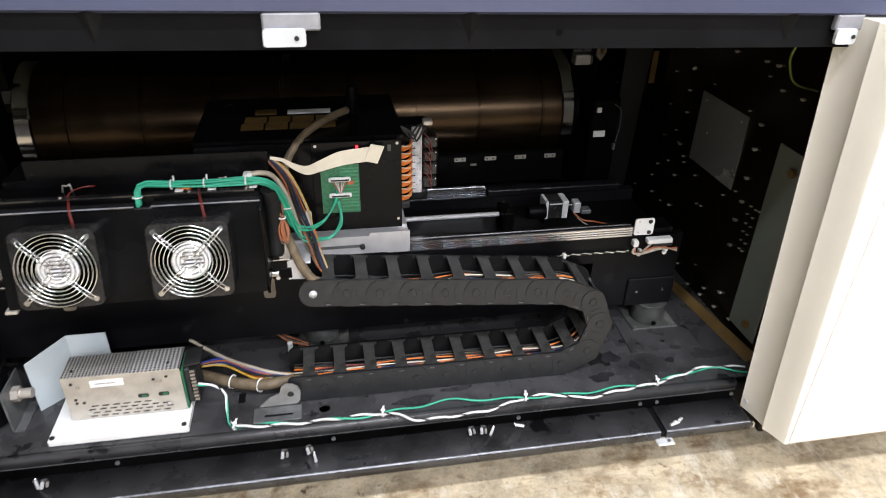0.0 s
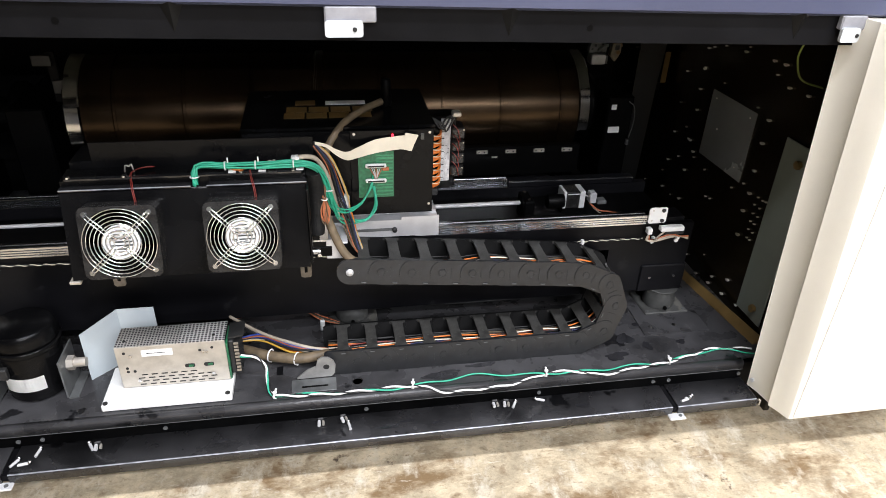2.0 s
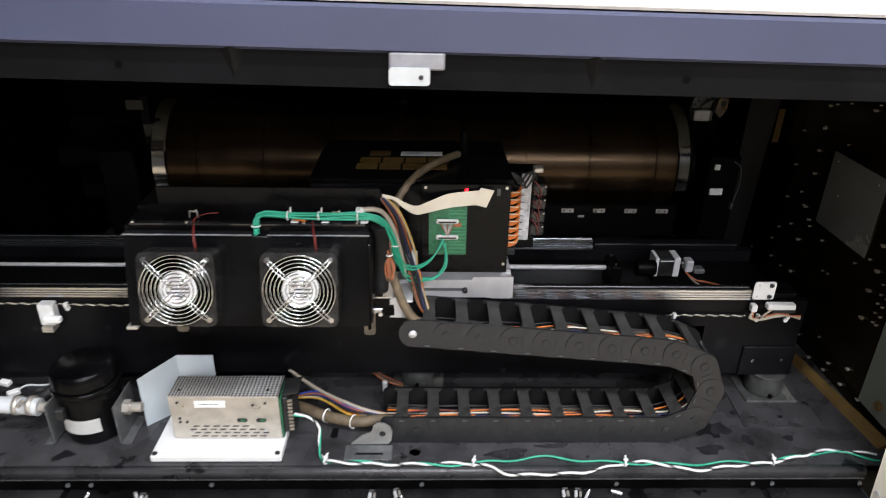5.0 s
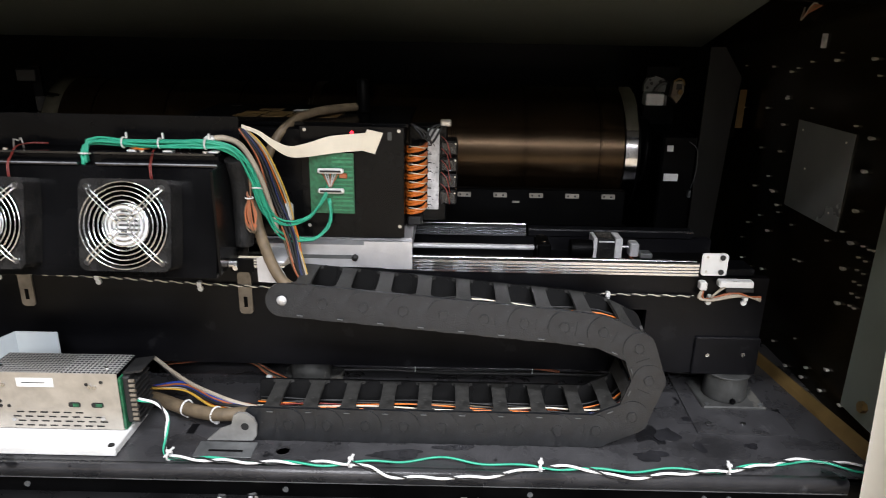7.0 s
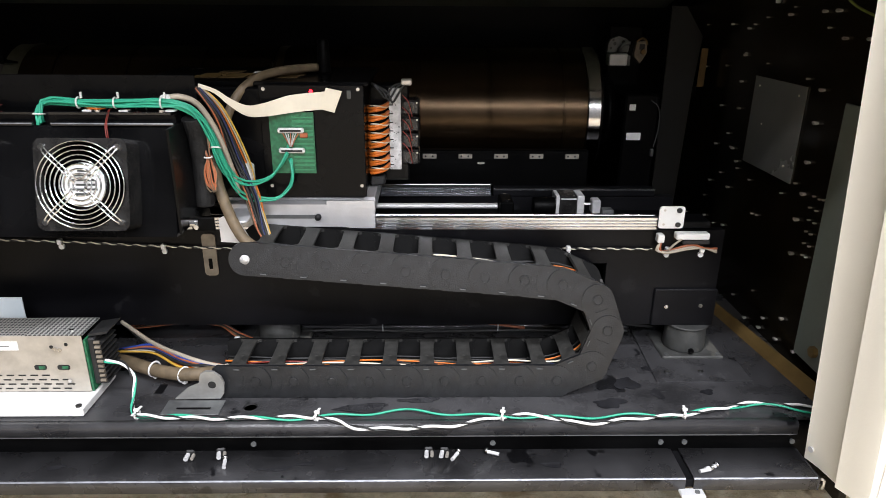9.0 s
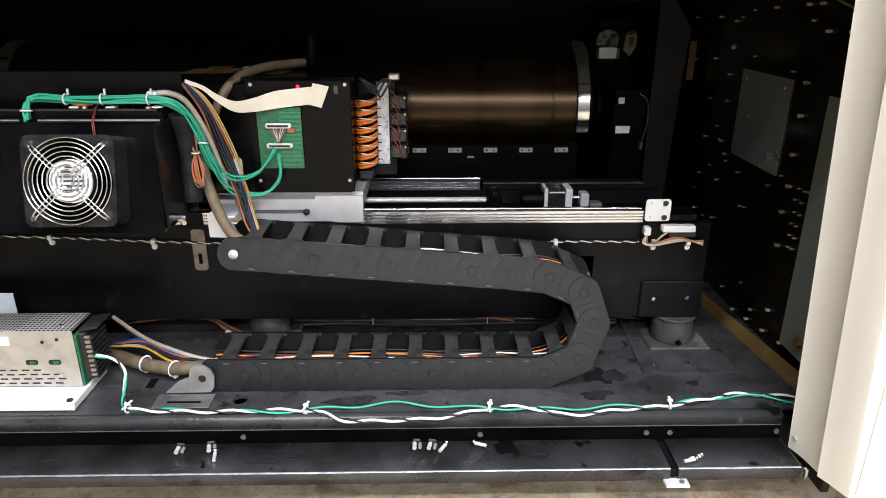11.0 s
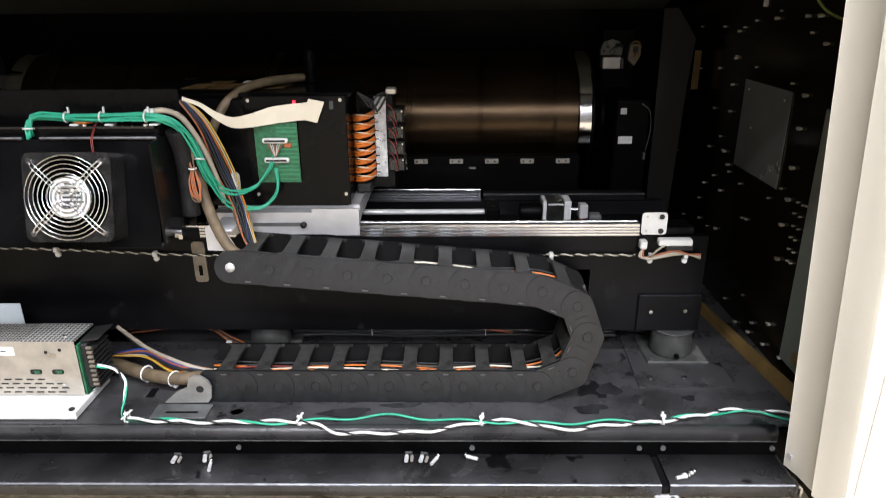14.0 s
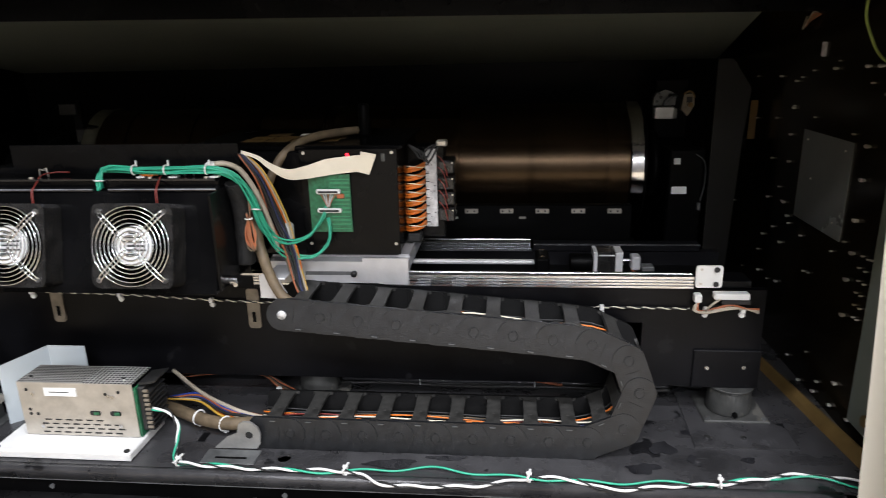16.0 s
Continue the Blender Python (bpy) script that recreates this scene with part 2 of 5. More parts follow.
def bm_cyl(bm, c, r, h, axis="z", seg=24, r2=None, bevel=0.0):
    """A cylinder whose first end is centred at c and which reaches h along the axis."""
    vs = bmesh.ops.create_cone(bm, cap_ends=True, segments=seg, radius1=r, radius2=r if r2 is None else r2, depth=abs(h))["verts"]
    if bevel:
        es = [e for e in {e for v in vs for e in v.link_edges} if any(len(f.verts) > 4 for f in e.link_faces)]
        vs = list({v for f in bmesh.ops.bevel(bm, geom=es, offset=bevel, segments=2, affect="EDGES", profile=0.5)["faces"] for v in f.verts} | {v for v in vs if v.is_valid})
    m = {"z": Matrix(), "x": Matrix.Rotation(radians(90), 4, "Y"), "y": Matrix.Rotation(radians(-90), 4, "X")}[axis]
    bmesh.ops.transform(bm, matrix=Matrix.Translation(c) @ m @ Matrix.Translation((0, 0, h / 2)), verts=vs)
    return bm


def cyl(c, r, h, axis="z", seg=24, r2=None, bevel=0.0):
    return bm_cyl(bmesh.new(), c, r, h, axis, seg, r2, bevel)


def smooth_path(pts, step=0.006):
    """A Catmull-Rom curve through the points, in even short steps."""
    p = [Vector(q) for q in pts]
    p = [p[0] * 2 - p[1]] + p + [p[-1] * 2 - p[-2]]
    out = []
    for a, b, c, d in zip(p, p[1:], p[2:], p[3:]):
        n = max(2, int((c - b).length / step))
        for i in range(n):
            t = i / n
            out.append(0.5 * (2 * b + (c - a) * t + (2 * a - 5 * b + 4 * c - d) * t * t + (3 * b - a - 3 * c + d) * t**3))
    out.append(p[-2])
    return out


def sweep(bm, path, r, sides=8):
    rings, up = [], Vector((0.31, 0.17, 0.93)).normalized()
    for i, q in enumerate(path):
        t = (path[min(i + 1, len(path) - 1)] - path[max(i - 1, 0)]).normalized()
        a = (up - t * up.dot(t)).normalized()
        up = a
        b = t.cross(a)
        rad = r(i / (len(path) - 1)) if callable(r) else r
        rings.append([bm.verts.new(q + rad * (math.cos(k) * a + math.sin(k) * b)) for k in (2 * math.pi * j / sides for j in range(sides))])
    for r0, r1 in zip(rings, rings[1:]):
        for j in range(sides):
            bm.faces.new((r0[j], r0[(j + 1) % sides], r1[(j + 1) % sides], r1[j])).smooth = True
    bm.faces.new(rings[0][::-1])
    bm.faces.new(rings[-1])
    return bm


def tube(pts, r, sides=8, step=0.006):
    return sweep(bmesh.new(), smooth_path(pts, step), r, sides)


def twisted(pts, off, r, turn, phase, step=0.003):
    """One strand of a twisted pair that winds round the path."""
    path, out, run = smooth_path(pts, step), [], 0.0
    for i, q in enumerate(path):
        t = (path[min(i + 1, len(path) - 1)] - path[max(i - 1, 0)]).normalized()
        a = (Vector((0, 0, 1)) - t * t.z).normalized()
        b = t.cross(a)
        run += (q - path[i - 1]).length if i else 0
        k = 2 * math.pi * run / turn + phase
        out.append(q + off * (math.cos(k) * a + math.sin(k) * b))
    return sweep(bmesh.new(), out, r, 6)


def extrude_xz(bm, outline, y0, y1):
    """A slab with the outline in x and z between two depths."""
    a = [bm.verts.new((x, y0, z)) for x, z in outline]
    b = [bm.verts.new((x, y1, z)) for x, z in outline]
    n = len(a)
    bm.faces.new(a)
    bm.faces.new(b[::-1])
    for i in range(n):
        bm.faces.new((a[i], b[i], b[(i + 1) % n], a[(i + 1) % n]))
    return bm


def soften(bm, limit=0.6):
    """Rounded bends shade smoothly, true corners stay sharp."""
    for f in bm.faces:
        f.smooth = True
    for e in bm.edges:
        if e.calc_face_angle(0) > limit:
            e.smooth = False
    return bm


def extrude_yz(bm, outline, x0, x1):
    """A bar with the outline in y and z between two places along x."""
    a = [bm.verts.new((x0, y, z)) for y, z in outline]
    b = [bm.verts.new((x1, y, z)) for y, z in outline]
    n = len(a)
    bm.faces.new(a)
    bm.faces.new(b[::-1])
    for i in range(n):
        bm.faces.new((a[i], b[i], b[(i + 1) % n], a[(i + 1) % n]))
    return bm


def extrude_xy(outline, z0, z1):
    """A flat plate with the given outline."""
    bm = bmesh.new()
    lo = [bm.verts.new((x, y, z0)) for x, y in outline]
    hi = [bm.verts.new((x, y, z1)) for x, y in outline]
    bm.faces.new(lo[::-1])
    bm.faces.new(hi)
    for i in range(len(lo)):
        j = (i + 1) % len(lo)
        bm.faces.new((lo[i], lo[j], hi[j], hi[i]))
    bmesh.ops.triangulate(bm, faces=bm.faces[:])
    return bm


def plate_with_hole(bm, rect, hole, y0, y1):
    """An upright slab with a rectangular opening through it."""
    x0, x1, z0, z1 = rect
    a, b, c, d = hole
    for q in ((x0, a, z0, z1), (b, x1, z0, z1), (a, b, z0, c), (a, b, d, z1)):
        bm_box(bm, q[0], q[1], y0, y1, q[2], q[3])
    bmesh.ops.remove_doubles(bm, verts=bm.verts, dist=1e-5)
    return bm


def rounded(x0, x1, z0, z1, r, n=4):
    pts = []
    for cx_, cz_, s in ((x1 - r, z1 - r, 0), (x0 + r, z1 - r, 90), (x0 + r, z0 + r, 180), (x1 - r, z0 + r, 270)):
        for i in range(n + 1):
            k = radians(s + 90 * i / n)
            pts.append((cx_ + r * math.cos(k), cz_ + r * math.sin(k)))
    return pts


def mesh_of(name, bm, material):
    bmesh.ops.recalc_face_normals(bm, faces=bm.faces)
    me = bpy.data.meshes.new(name)
    bm.to_mesh(me)
    bm.free()
    me.materials.append(material)
    return me


def part(name, bm, material, parent, label=""):
    ob = new(name, mesh_of(name, bm, material))
    ob.parent = parent
    return tagged(ob, label)


def shared_part(name, me, m, parent, label=""):
    ob = new(name, me)
    ob.parent = parent
    ob.matrix_basis = m
    return tagged(ob, label)


def solid(name, bm, material, label, category, kind="", group=""):
    return tagged(new(name, mesh_of(name, bm, material)), label, category, group, kind)


def thing(name, label, category, at=(0, 0, 0), group=""):
    ob = new(name)
    ob.empty_display_size = 0.02
    ob.location = at
    return tagged(ob, label, category, group)


def smooth_all(bm):
    for f in bm.faces:
        f.smooth = True
    return bm


def screw_bm(r=0.005, h=0.003, axis="y"):
    """A pan-head screw with a recessed socket, its head towards -y."""
    bm = bmesh.new()
    bm_cyl(bm, (0, 0, 0), r, -h, axis, 14, r * 0.8)
    bm_cyl(bm, (0, -h * 1.02, 0), r * 0.45, h * 0.1, axis, 6)
    return bm


# ---------------------------------------------------------------- room
ZB = 0.16
solid("floor", box(-4.5, 5.5, -7.5, 2.5, -0.1, 0.0), M_CONC, "worn stained tan concrete workshop floor", "floor", "structure")
solid("ceiling", box(-4.5, 5.5, -7.5, 2.5, 3.2, 3.3), M_WALLP, "plain pale workshop ceiling", "ceiling", "structure")
solid("wall_north", box(-4.6, 5.6, 2.5, 2.6, 0, 3.2), M_WALLP, "plain pale workshop wall", "wall", "structure")
solid("wall_south", box(-4.6, 5.6, -7.6, -7.5, 0, 3.2), M_WALLP, "plain pale workshop wall", "wall", "structure")
solid("wall_west", box(-4.6, -4.5, -7.5, 2.5, 0, 3.2), M_WALLP, "plain pale workshop wall", "wall", "structure")
solid("wall_east", box(5.5, 5.6, -7.5, 2.5, 0, 3.2), M_WALLP, "plain pale workshop wall", "wall", "structure")

# ---------------------------------------------------------------- machine housing
XL, XR = -0.8, 1.035
housing = thing("machine_housing", "open plate-imaging machine cabinet with black interior and pale outer panels", "machine", (0, 0, ZB))


def at_base(ob):
    ob.matrix_parent_inverse = Matrix.Translation((0, 0, -ZB))
    return ob


def hpart(name, bm, material, label=""):
    return at_base(part(name, bm, material, housing, label))


# base plate with a round hole
bm = bmesh.new()
outer = [bm.verts.new((x, y, ZB)) for x, y in ((XL, -0.008), (XR, -0.008), (XR, 1.0), (XL, 1.0))]
hole = [bm.verts.new((0.157 + 0.0105 * math.cos(k), 0.026 + 0.0105 * math.sin(k), ZB)) for k in (2 * math.pi * i / 20 for i in range(20))]
es = [bm.edges.new((l[i], l[(i + 1) % len(l)])) for l in (outer, hole) for i in range(len(l))]
bmesh.ops.triangle_fill(bm, use_beauty=True, use_dissolve=False, edges=es)
bmesh.ops.recalc_face_normals(bm, faces=bm.faces)
ext = bmesh.ops.extrude_face_region(bm, geom=list(bm.faces))
bmesh.ops.translate(bm, vec=(0, 0, -0.004), verts=[v for v in ext["geom"] if isinstance(v, bmesh.types.BMVert)])
hpart("base_plate", bm, M_BASE, "black painted base plate with oily stains")
hpart("cut_out", box(0.0, 0.012, 0.062, 0.088, ZB + 0.0002, ZB + 0.0006), M_HEAD)
# rolled front lip of the base and the recessed web under it
arc = [(-0.0140 - 0.007 * math.sin(radians(15 * i)), ZB - 0.007 + 0.007 * math.cos(radians(15 * i))) for i in range(7)]
lip = [(-0.008, ZB - 0.004), (-0.008, ZB), *arc, (-0.021, ZB - 0.021), (-0.0185, ZB - 0.021), (-0.018, ZB - 0.009), (-0.013, ZB - 0.005)]
hpart("base_lip", soften(extrude_yz(bmesh.new(), lip, XL, 0.965)), M_BASE)
hpart("base_web", box(XL, 1.0, -0.018, -0.012, 0.07, ZB - 0.006), M_BLACK)
hpart("base_underside", box(XL, XR, 0.05, 0.95, 0.03, 0.06), M_BLACK)
# front ledge in two lengths
arc = [(-0.0817 - 0.0045 * math.sin(radians(15 * i)), 0.110 + 0.0045 * math.cos(radians(15 * i))) for i in range(7)]
ledge = [(-0.0185, 0.111), (-0.0185, 0.1145), *arc, (-0.0862, 0.095), (-0.0832, 0.095), (-0.083, 0.109), (-0.08, 0.111)]
hpart("front_ledge", soften(extrude_yz(bmesh.new(), ledge, XL, -0.461)), M_BASE)
hpart("front_ledge", soften(extrude_yz(bmesh.new(), ledge, -0.449, 0.781)), M_BASE)
# the highlight along the ledge's front bend, laid on as a pale strip
for x0, x1 in ((XL, -0.461), (-0.449, 0.781), (0.793, 0.966)):
    hpart("ledge_highlight", extrude_yz(bmesh.new(), [(-0.0837, 0.1146), (-0.0848, 0.1143), (-0.0857, 0.1132), (-0.0845, 0.1125)], x0, x1), M_GLINT, "pale strip standing for the highlight on the ledge's front bend")
# the lip's lower highlight line, drawn as a thin grey strip
hpart("lip_highlight", extrude_yz(bmesh.new(), [(-0.0213, ZB - 0.0195), (-0.0213, ZB - 0.021), (-0.0205, ZB - 0.0216), (-0.0205, ZB - 0.0195)], XL, 0.964), M_GREYMET)
hpart("front_ledge", soften(extrude_yz(bmesh.new(), ledge, 0.793, 0.966)), M_BASE)
for x in (0.787, -0.455):
    hpart("ledge_web", box(x - 0.011, x + 0.011, -0.0822, -0.019, 0.098, 0.1105), M_HEAD)
hpart("front_ledge_end", box(0.9665, 0.9695, -0.086, -0.0185, 0.094, 0.1135), M_BASE)
hpart("toe_board", box(XL, 0.98, 0.25, 0.254, 0.0, 0.03), M_BLACK)
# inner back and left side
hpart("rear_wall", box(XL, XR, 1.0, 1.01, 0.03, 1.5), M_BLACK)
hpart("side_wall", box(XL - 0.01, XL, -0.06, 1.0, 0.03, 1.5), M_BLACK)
side = hpart("side_wall", box(XR, XR + 0.012, -0.04, 1.0, 0.03, 0.9), M_DARKWALL, "dark olive side plate dotted with rivets")
# header over the opening; it drops a little towards the pale panel
def drop(x):
    return -0.0155 * (x - 0.2)


def dropped(bm):
    for v in bm.verts:
        v.co.z += drop(v.co.x)
    return bm


# header over the opening
hpart("header_beam", dropped(extrude_yz(bmesh.new(), [(-0.066, 0.837), (-0.066, 0.884), (0.03, 0.884), (0.03, 0.88), (-0.062, 0.88), (-0.062, 0.841), (-0.045, 0.841), (-0.045, 0.837)], XL, XR + 0.04)), M_HEAD)
hpart("blue_header", dropped(extrude_yz(bmesh.new(), [(-0.070, 0.8805), (-0.078, 0.885), (-0.08, 0.933), (-0.076, 0.937), (-0.0655, 0.937), (-0.0665, 0.8805)], XL - 0.6, 2.2)), M_BLUE, "blue-grey painted header band")
hpart("upper_panel", dropped(box(XL - 0.6, 2.2, -0.078, -0.05, 0.939, 1.35, 0.004)), M_WPANEL, "white painted upper cover")
hpart("top_cover", box(XL - 0.6, 2.2, -0.05, 1.01, 1.29, 1.315), M_WPANEL)
for gx in (-0.505, -0.061, 0.382, 0.826):
    # a pressed stiffening gusset, wide at the top and pointed below
    bm = bmesh.new()
    v = [bm.verts.new(p) for p in ((gx - 0.016, -0.0662, 0.8838), (gx + 0.016, -0.0662, 0.8838), (gx, -0.0662, 0.845), (gx, -0.0775, 0.8838))]
    for f in ((0, 1, 2), (0, 3, 1), (0, 2, 3), (1, 3, 2)):
        bm.faces.new([v[i] for i in f])
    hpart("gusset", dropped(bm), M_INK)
for gx in (-0.2, 0.5):
    hpart("header_hole", dropped(cyl((gx, -0.0662, 0.8575), 0.0045, -0.0004, "y", 16)), M_BLACK)
def hexahedron(lo, hi):
    """A slab between two quads that run the same way round."""
    bm = bmesh.new()
    a, b = [bm.verts.new(p) for p in lo], [bm.verts.new(p) for p in hi]
    bm.faces.new(a)
    bm.faces.new(b[::-1])
    for i in range(4):
        bm.faces.new((a[i], b[i], b[(i + 1) % 4], a[(i + 1) % 4]))
    return bm


# the inner cover hangs a little lower at its far end
FZ = (0.834, 0.808)
hpart("cover_front_beam", hexahedron([(XL, 0.29, FZ[0] - 0.006), (XR, 0.29, FZ[1] - 0.006), (XR, 0.31, FZ[1] - 0.006), (XL, 0.31, FZ[0] - 0.006)], [(XL, 0.29, 0.9), (XR, 0.29, 0.9), (XR, 0.31, 0.9), (XL, 0.31, 0.9)]), M_COVER)
cov = [(XL, 0.311, FZ[0]), (0.90, 0.311, FZ[1] + 0.002), (1.005, 0.905, 0.719), (XL, 0.905, 0.719)]
hpart("inner_cover", hexahedron(cov, [(x, y, z + 0.003) for x, y, z in cov]), M_INNER, "sloping grey inner cover")
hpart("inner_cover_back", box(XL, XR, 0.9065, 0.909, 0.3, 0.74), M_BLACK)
# left outer panel
hpart("outer_panel", box(XL - 0.6, XL, -0.15, -0.12, 0.1, 0.9, 0.004), M_WPANEL)

# right outer panel with a joggled flank
panel = hpart("outer_panel", extrude_yz(bmesh.new(), [(0, 0), (0.001, 0), (0.001, 0.001), (0, 0.001)], 1.6, 1.601), M_WPANEL, "white outer panel with a stepped cream flank")
bm = bmesh.new()
prof = [(0.966, -0.046), (0.968, -0.049), (0.9745, -0.070), (0.9795, -0.102), (0.979, -0.105), (0.9745, -0.109), (0.976, -0.112), (0.9825, -0.126), (0.990, -0.148), (0.993, -0.152), (2.2, -0.152), (2.2, -0.130), (1.06, -0.130), (1.05, -0.046)]
a = [bm.verts.new((x, y, 0.118)) for x, y in prof]
b = [bm.verts.new((x - 0.046 if x < 2 else x, y, 0.8795 + drop(x))) for x, y in prof]
bm.faces.new(a), bm.faces.new(b[::-1])
for i in range(len(a)):
    bm.faces.new((a[i], b[i], b[(i + 1) % len(a)], a[(i + 1) % len(a)]))
bmesh.ops.recalc_face_normals(bm, faces=bm.faces)
soften(bm, 0.42)
bm.to_mesh(panel.data)
bm.free()
panel.data.materials[0] = M_CREAM
hpart("panel_face", hexahedron([(1.0, -0.1545, 0.125), (2.19, -0.1545, 0.125), (2.19, -0.1525, 0.125), (1.0, -0.1525, 0.125)], [(1.0, -0.1545, 0.863), (2.19, -0.1545, 0.845), (2.19, -0.1525, 0.845), (1.0, -0.1525, 0.863)]), M_WPANEL)
M_SCREW = mesh_of("screw", screw_bm(0.0045, 0.003), M_STEEL)
sc = shared_part("screw", mesh_of("screw", screw_bm(0.0045, 0.003), M_CAP), pose(0.968, -0.056, 0.14, 0, 0, -78), housing)
at_base(sc)


# ---------------------------------------------------------------- side plate details
RIVET = mesh_of("rivet", smooth_all(cyl((0, 0, 0), 0.0042, -0.003, "x", 10, 0.0028)), M_RIVET)
random.seed(5)
spots = [(0.205, z, 1.0) for z in (0.723, 0.607, 0.556, 0.493, 0.442, 0.397, 0.339)]
spots += [(0.49 - 0.02 * i / 7, z, 0.8) for i, z in enumerate((0.687, 0.638, 0.589, 0.5385, 0.459, 0.380, 0.300))]
spots += [(0.565, 0.692 - 0.08 * i, 0.7) for i in range(6)]
spots += [(y, 0.4465 - 0.0197 * i, 0.5) for i in range(6) for y in (0.174, 0.158)]
spots += [(y, z, 0.9) for y, z in ((0.1765, 0.685), (0.115, 0.687), (0.34, 0.7145), (0.2424, 0.7212))]
spots += [(y, z, 0.55) for y, z in ((0.2193, 0.698), (0.141, 0.4486), (0.269, 0.4247), (0.3886, 0.4172), (0.45, 0.426), (0.254, 0.619), (0.234, 0.452), (0.13, 0.2376), (0.36, 0.36), (0.52, 0.40))]
spots += [(0.137 + 0.0605 * i, 0.187 - 0.008 * i, 0.8) for i in range(5)]
spots += [(0.376, 0.185, 0.6), (0.2525, 0.1942, 0.7), (0.1942, 0.2221, 0.9), (0.457, 0.438, 0.8)]
spots += [(random.uniform(0.3, 0.9), random.uniform(0.2, 0.74), random.uniform(0.35, 0.6)) for _ in range(26)]
for y, z, sz in spots:
    if 0.25 < y < 0.435 and 0.44 < z < 0.61:
        continue
    # stretched along y: the mirror smear in the glossy plate is in the shape
    shared_part("rivet", RIVET, pose(XR, y + random.uniform(-0.003, 0.003), z) @ Matrix.Diagonal((1 + sz, 1.6 * sz, 0.72 * sz, 1)), side)
access = thing("access_plate", "grey sheet-metal access plate screwed to the side wall", "plate", (XR, 0.34, 0.44))
ap = part("plate", box(-0.0022, -0.001, -0.09, 0.092, 0.006, 0.166), M_PLATE, access)
for y, z in ((0.04, 0.085), (-0.06, 0.03), (0.07, 0.15), (-0.07, 0.15)):
    shared_part("rivet", RIVET, pose(-0.0022, y, z) @ Matrix.Scale(0.45, 4), access)
stripp = thing("mounting_strip", "pale sage-grey upright mounting strip with brass bolts", "strip", (XR, 0.09, ZB))
part("strip", box(-0.005, -0.001, -0.04, 0.048, 0.03, 0.437, 0.001), M_STRIP, stripp)
BOLT = mesh_of("bolt", cyl((0, 0, 0), 0.009, -0.008, "x", 6), M_BRASS)
for z in (0.4, 0.06):
    shared_part("bolt", BOLT, pose(-0.005, -0.01, z), stripp, "brass hexagon bolt")
rail = bmesh.new()
for a, b in (((1.034, 0.03), (0.985, 0.42)),):
    v = [rail.verts.new(p) for p in ((a[0], a[1], ZB), (b[0], b[1], ZB), (b[0] - 0.012, b[1], ZB), (a[0] - 0.02, a[1], ZB), (a[0], a[1], ZB + 0.016), (b[0], b[1], ZB + 0.016), (b[0] - 0.003, b[1], ZB + 0.016), (a[0] - 0.004, a[1], ZB + 0.016))]
    for f in ((0, 1, 2, 3), (4, 7, 6, 5), (0, 4, 5, 1), (3, 2, 6, 7), (0, 3, 7, 4), (1, 5, 6, 2)):
        rail.faces.new([v[i] for i in f])
solid("brass_rail", rail, M_BRASS, "dull brass-coloured angle along the base of the side plate", "rail")
solid("earth_wire", tube([(0.92, -0.04, 0.862), (0.905, -0.012, 0.842), (0.912, 0.02, 0.800), (0.928, 0.04, 0.771), (0.962, 0.06, 0.735), (1.034, 0.09, 0.71)], 0.0017), M_GYW, "thin green and yellow earth wire in a loop", "wire")


wt = thing("wall_tag", "small pale tag on the riveted side plate", "tag", (XR, 0.395, 0.744))
part("tag", box(-0.004, -0.001, -0.008, 0.008, -0.012, 0.012, 0.001), M_STRIPW, wt)
cwr = thing("copper_leads", "bunch of thin copper-brown leads on the side plate", "wires", (XR, 0.455, 0.79))
for i in range(4):
    part("lead", tube([(-0.002, -0.03 + 0.004 * i, 0.012), (-0.008, -0.012, 0.004 + 0.004 * i), (-0.006 - 0.002 * i, 0.006 + 0.003 * i, -0.004 * i), (-0.002, 0.028, -0.008 + 0.006 * i)], 0.0014, 6), (M_RUST, M_BRASS, M_RUST, M_BEIGE)[i], cwr)


M_BRKT = mat("grey_bracket", (0.27, 0.27, 0.29), 0.35, 0.2, 0.2, 40)


def hang_bracket(x, sx=1.0):
    b = thing("latch_bracket", "pale sheet-metal latch bracket with a hole, under the header", "bracket", (x, -0.066, 0.884 + drop(x)), "latch brackets")
    part("mount", box(-0.034 * sx, 0.034 * sx, -0.012, -0.0005, -0.022, -0.001, 0.002), M_BRKT, b)
    p = part("tongue", extrude_xz(bmesh.new(), rounded(-0.034 * sx, 0.016 * sx, -0.039, -0.018, 0.004), -0.018, -0.0125), M_GHOSE, b)
    part("hole_eyelet", cyl((0.005, -0.019, -0.029), 0.003, 0.001, "y", 12), M_RUBBER, p)


hang_bracket(0.163)
hang_bracket(0.912, 0.62)

# ---------------------------------------------------------------- linear bed
bed = thing("linear_bed", "long black painted machine bed carrying two steel guide rails", "machine bed", (0, 0.19, ZB + 0.05))


def bpart(name, bm, material, label="", parent=None):
    ob = part(name, bm, material, parent or bed, label)
    if parent is None:
        ob.matrix_parent_inverse = Matrix.Translation((0, -0.19, -ZB - 0.05))
    return ob


bm = plate_with_hole(bmesh.new(), (XL + 0.002, 0.908, 0.214, 0.384), (0.645, 0.719, 0.272, 0.326), 0.19, 0.205)
bpart("front_wall", bm, M_BEAM)
bpart("bottom_flange", box(XL + 0.002, 0.908, 0.206, 0.45, 0.214, 0.226), M_BEAM)
bpart("inner_floor", box(XL + 0.002, 0.905, 0.206, 0.43, 0.335, 0.345), M_BLACK)
bpart("back_wall", box(XL + 0.002, 0.905, 0.43, 0.45, 0.227, 0.372), M_BEAM)
